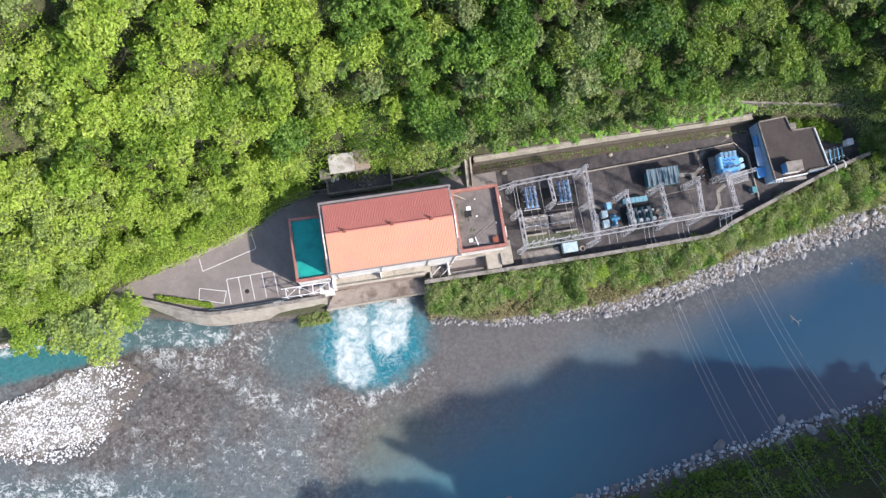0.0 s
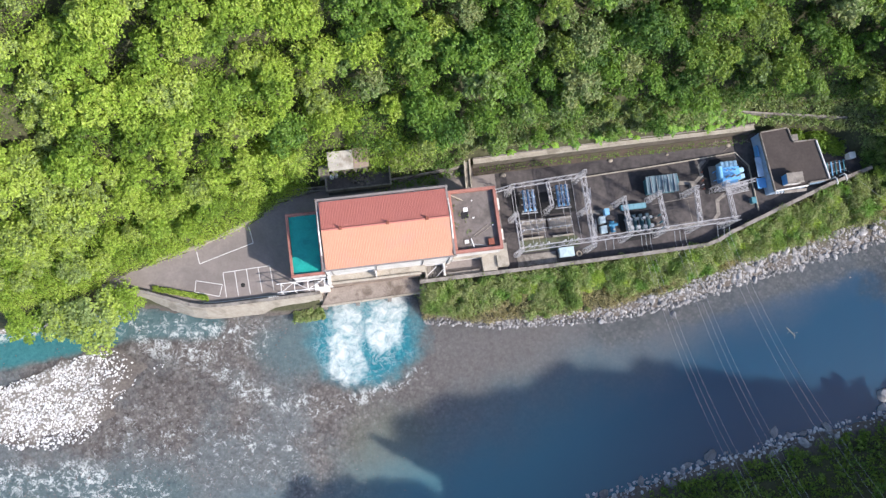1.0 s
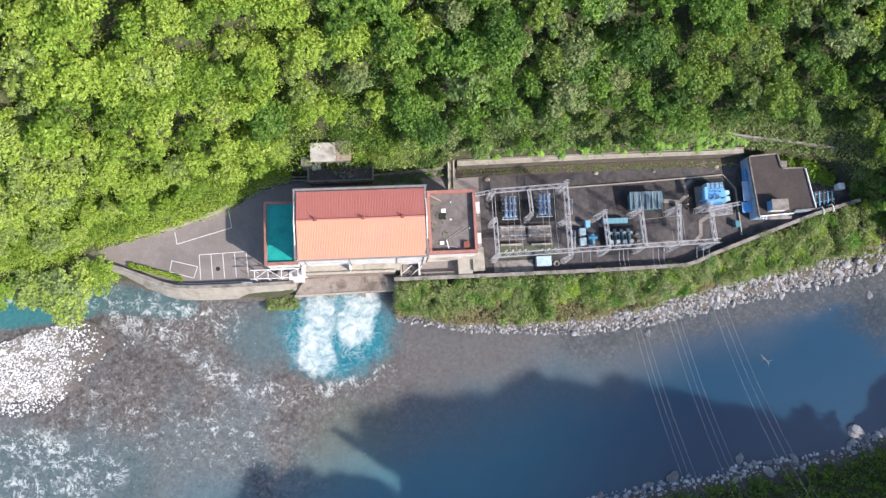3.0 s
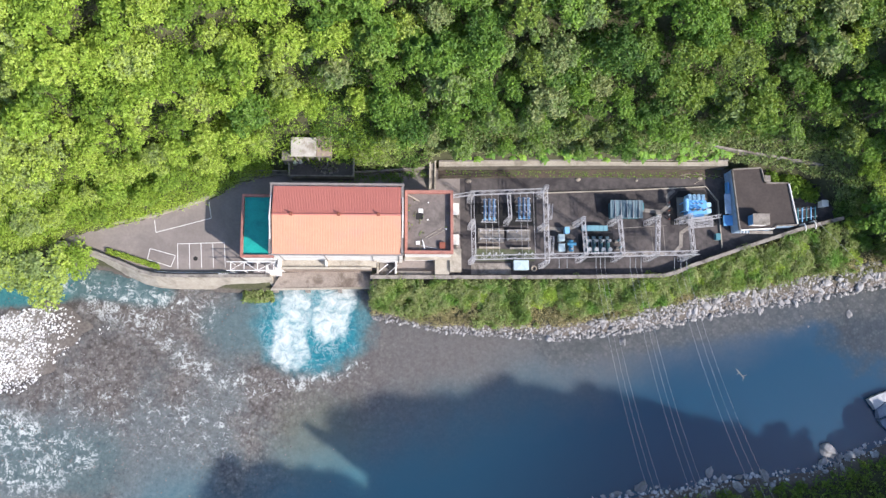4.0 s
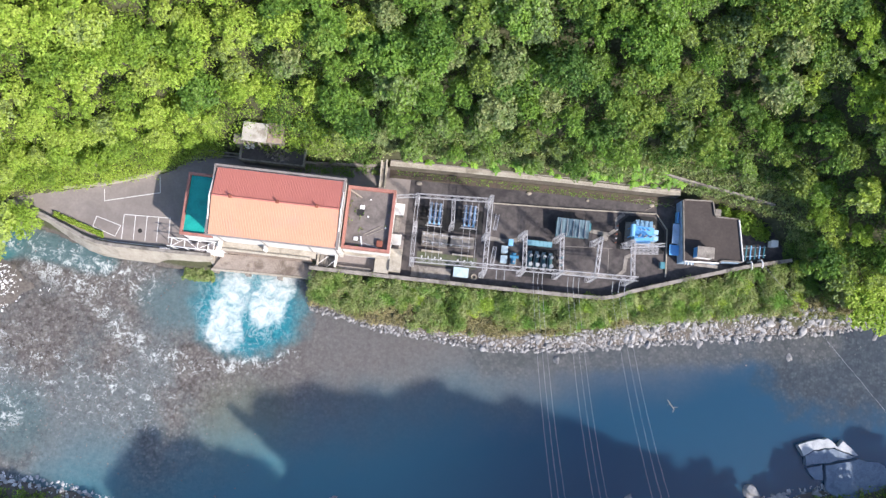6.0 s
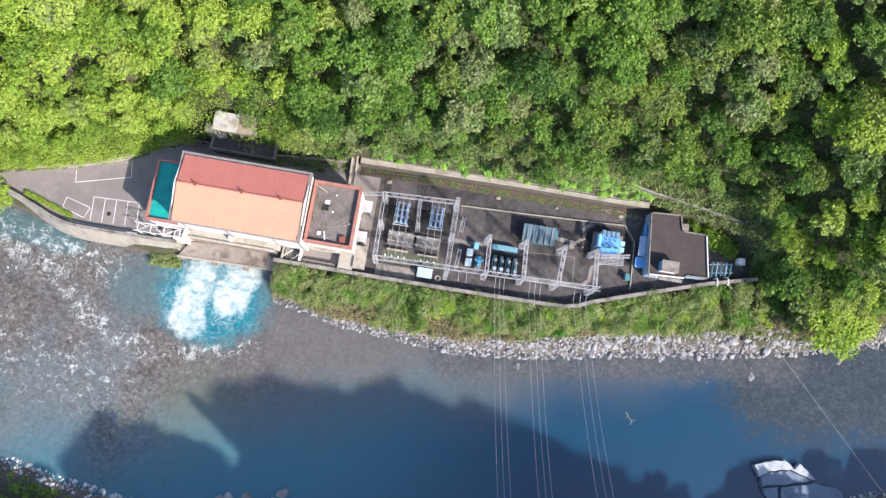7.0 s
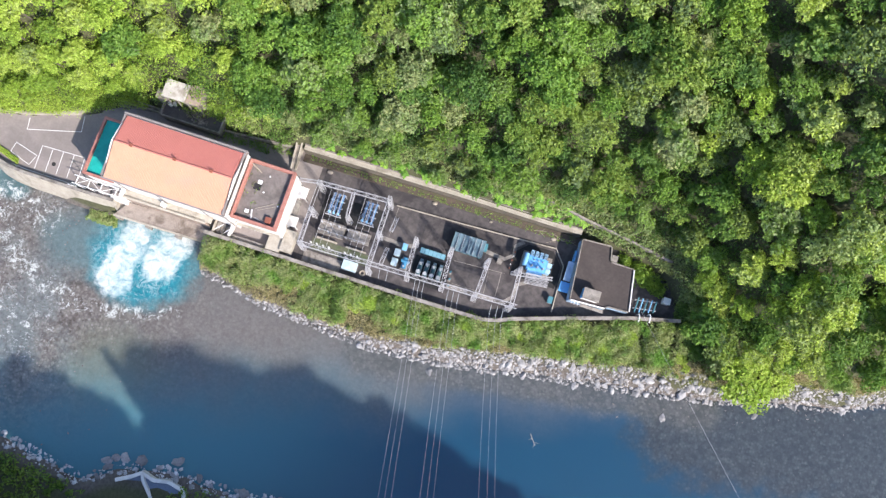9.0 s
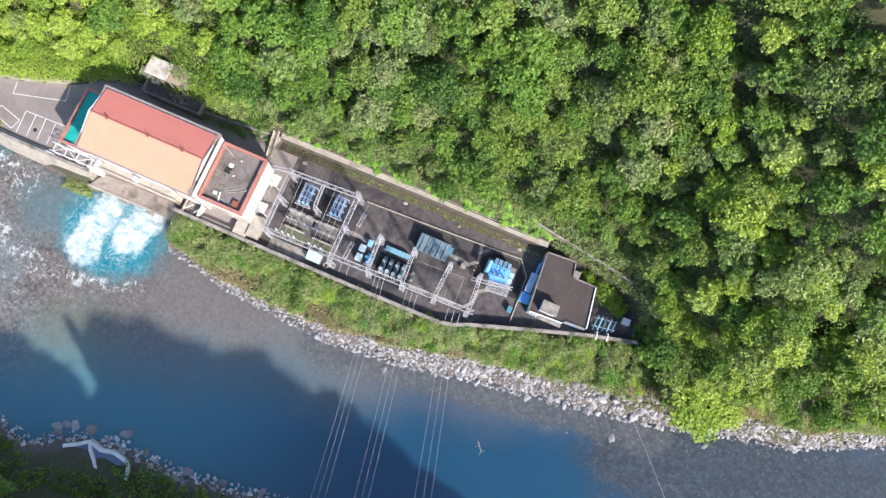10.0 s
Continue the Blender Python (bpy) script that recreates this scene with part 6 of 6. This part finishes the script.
def on_bar():
    a, r = rng.uniform(0, 6.283), 1.55 * math.sqrt(rng.uniform())
    x = -66 + 20 * r * math.cos(a) * (1.0 if math.cos(a) > 0 else 1.4)
    y = -18.5 + 8.0 * r * math.sin(a) + 0.12 * (x + 66)
    n, so = float(np.interp(x, BX, BN)), float(np.interp(x, BX, BS))
    keep = float(np.interp(x, [-56, -48, -38], [1.0, 0.5, 0.12])) + 0.7 * noise.noise((x * 0.16, y * 0.16, 9.0))
    if rng.uniform() > keep or y > n - 0.4 or y < so - 1.5 + 2 * noise.noise((x * 0.3, y * 0.3, 2.0)):
        return None
    return x, y, max(land_at(x, y), WATER - 0.03)


def in_shallows():
    x, y = rng.normal(-36, 22), rng.normal(-25, 11)
    n, s = float(np.interp(x, NX, NY)), float(np.interp(x, SX, SY))
    if y > n - 1 or y < s or x > 12 or ((x - 6) / 15) ** 2 + ((y + 12) / 12) ** 2 < 1:
        return None
    return x, y, WATER - 0.03


stones("shore_stones", "grey stones and cobbles along the river bank", 6500, at_shore, 0.10, 0.42, ROCK_STUFF)
stones("far_shore_stones", "pale stones along the shaded far bank", 1700, at_far_shore, 0.12, 0.5, surface("far_stone", (0.34, 0.34, 0.34), (0.6, 0.6, 0.6), 1.2, 0.85, 0.05, island=0.8))
stones("bar_pebbles", "sun-bleached white stones of the gravel bar", 14000, on_bar, 0.08, 0.26, PEBBLE)
stones("shallow_stones", "brown stones breaking the shallow water", 5500, in_shallows, 0.05, 0.2, RIVER_STONE)

def in_east_shoal():
    x = rng.uniform(108, 175)
    y = float(np.interp(x, NX, NY)) - 0.6 - rng.uniform() ** 2.0 * 6
    return x, y, WATER - 0.06


stones("east_shoal_stones", "dark stones in the shallows below the bank", 350, in_east_shoal, 0.06, 0.22, RIVER_STONE)

# ---- far bank works ----
slab = thing("rock_slab", "flat cracked rock slab with a pale rim at the far shore", "rock")
# rock colour carries the blue tint of shade
SLAB = surface("slab_rock_shaded", (0.12, 0.16, 0.22), (0.22, 0.27, 0.33), 0.5, 0.8, 0.1, stain=(0.08, 0.11, 0.16), stain_scale=0.4)
RIM = surface("slab_rim", (0.34, 0.36, 0.38), (0.52, 0.54, 0.56), 0.8, 0.85, 0.1, stain=(0.22, 0.24, 0.27), stain_scale=0.6)


def uneven(bm, amount=0.35):
    """Breaks up the edges of a slab."""
    bmesh.ops.subdivide_edges(bm, edges=[e for e in bm.edges if e.calc_length() > 1.2], cuts=3, use_grid_fill=True)
    bmesh.ops.triangulate(bm, faces=bm.faces)
    for v in bm.verts:
        v.co += noise.noise_vector(v.co * 0.8) * Vector((amount, amount, amount * 0.4))
    return bm


for outline, top, m in [([(122.8, -28.0), (125.7, -26.8), (129.3, -26.0), (131.3, -27.5), (132.5, -26.0), (135.8, -28.9), (133.0, -28.5), (130.8, -27.7), (126.3, -28.6), (124.2, -30.2)], -3.9, RIM), ([(124.7, -30.2), (126.5, -28.9), (130.8, -28.0), (133.2, -28.8), (135.4, -29.3), (128.1, -31.3), (124.7, -32.0)], -4.15, SLAB), ([(125.0, -32.5), (128.3, -31.7), (128.6, -34.7), (126.9, -34.8)], -4.4, SLAB), ([(128.9, -31.6), (136.1, -29.7), (141.6, -30.1), (144.0, -35.7), (136.6, -40.8), (129.4, -36.7)], -4.2, SLAB)]:
    part("slab", uneven(prism(outline, -6, top)), m, slab)
basin = [(17.1, -55.8), (19.8, -54.3), (21.7, -52.9), (24.5, -53.6), (27.3, -53.0), (30.3, -53.6), (31.1, -54.2), (32.0, -57.4), (28.7, -58.8), (25.6, -57.4), (22.6, -54.4)]
tagged(part("pavement", prism(basin, -6, -3.95), surface("basin_floor", (0.10, 0.14, 0.20), (0.16, 0.20, 0.27), 0.6, 0.4, 0.03)), "still blue-grey basin on the far bank", "basin", kind="structure")
tagged(part("wall_far", strip_wall(basin[:-1], 0.75, -6, -3.3), PLASTER), "pale concrete wall round a basin on the far bank", "wall", kind="structure")
tagged(part("wall_far_step", strip_wall([basin[2], basin[10], basin[9], (basin[9][0] + 3.5, basin[9][1] - 4)], 0.6, -6, -3.2), PLASTER), "stepped pale concrete path on the far bank", "path", kind="structure")
drift = thing("driftwood", "bare pale branch caught in the river", "driftwood")
for a, c, r in [((95.0, -21.6, -5.0), (96.6, -23.6, -4.95), 0.09), ((95.6, -22.3, -5.0), (94.9, -22.9, -4.8), 0.05), ((96.2, -23.1, -5.0), (97.2, -22.9, -4.8), 0.05), ((96.4, -23.3, -4.95), (96.2, -24.2, -4.85), 0.05)]:
    part("branch", bar(bmesh.new(), a, c, r, 5, r * 0.5), CONCRETE_PALE, drift)
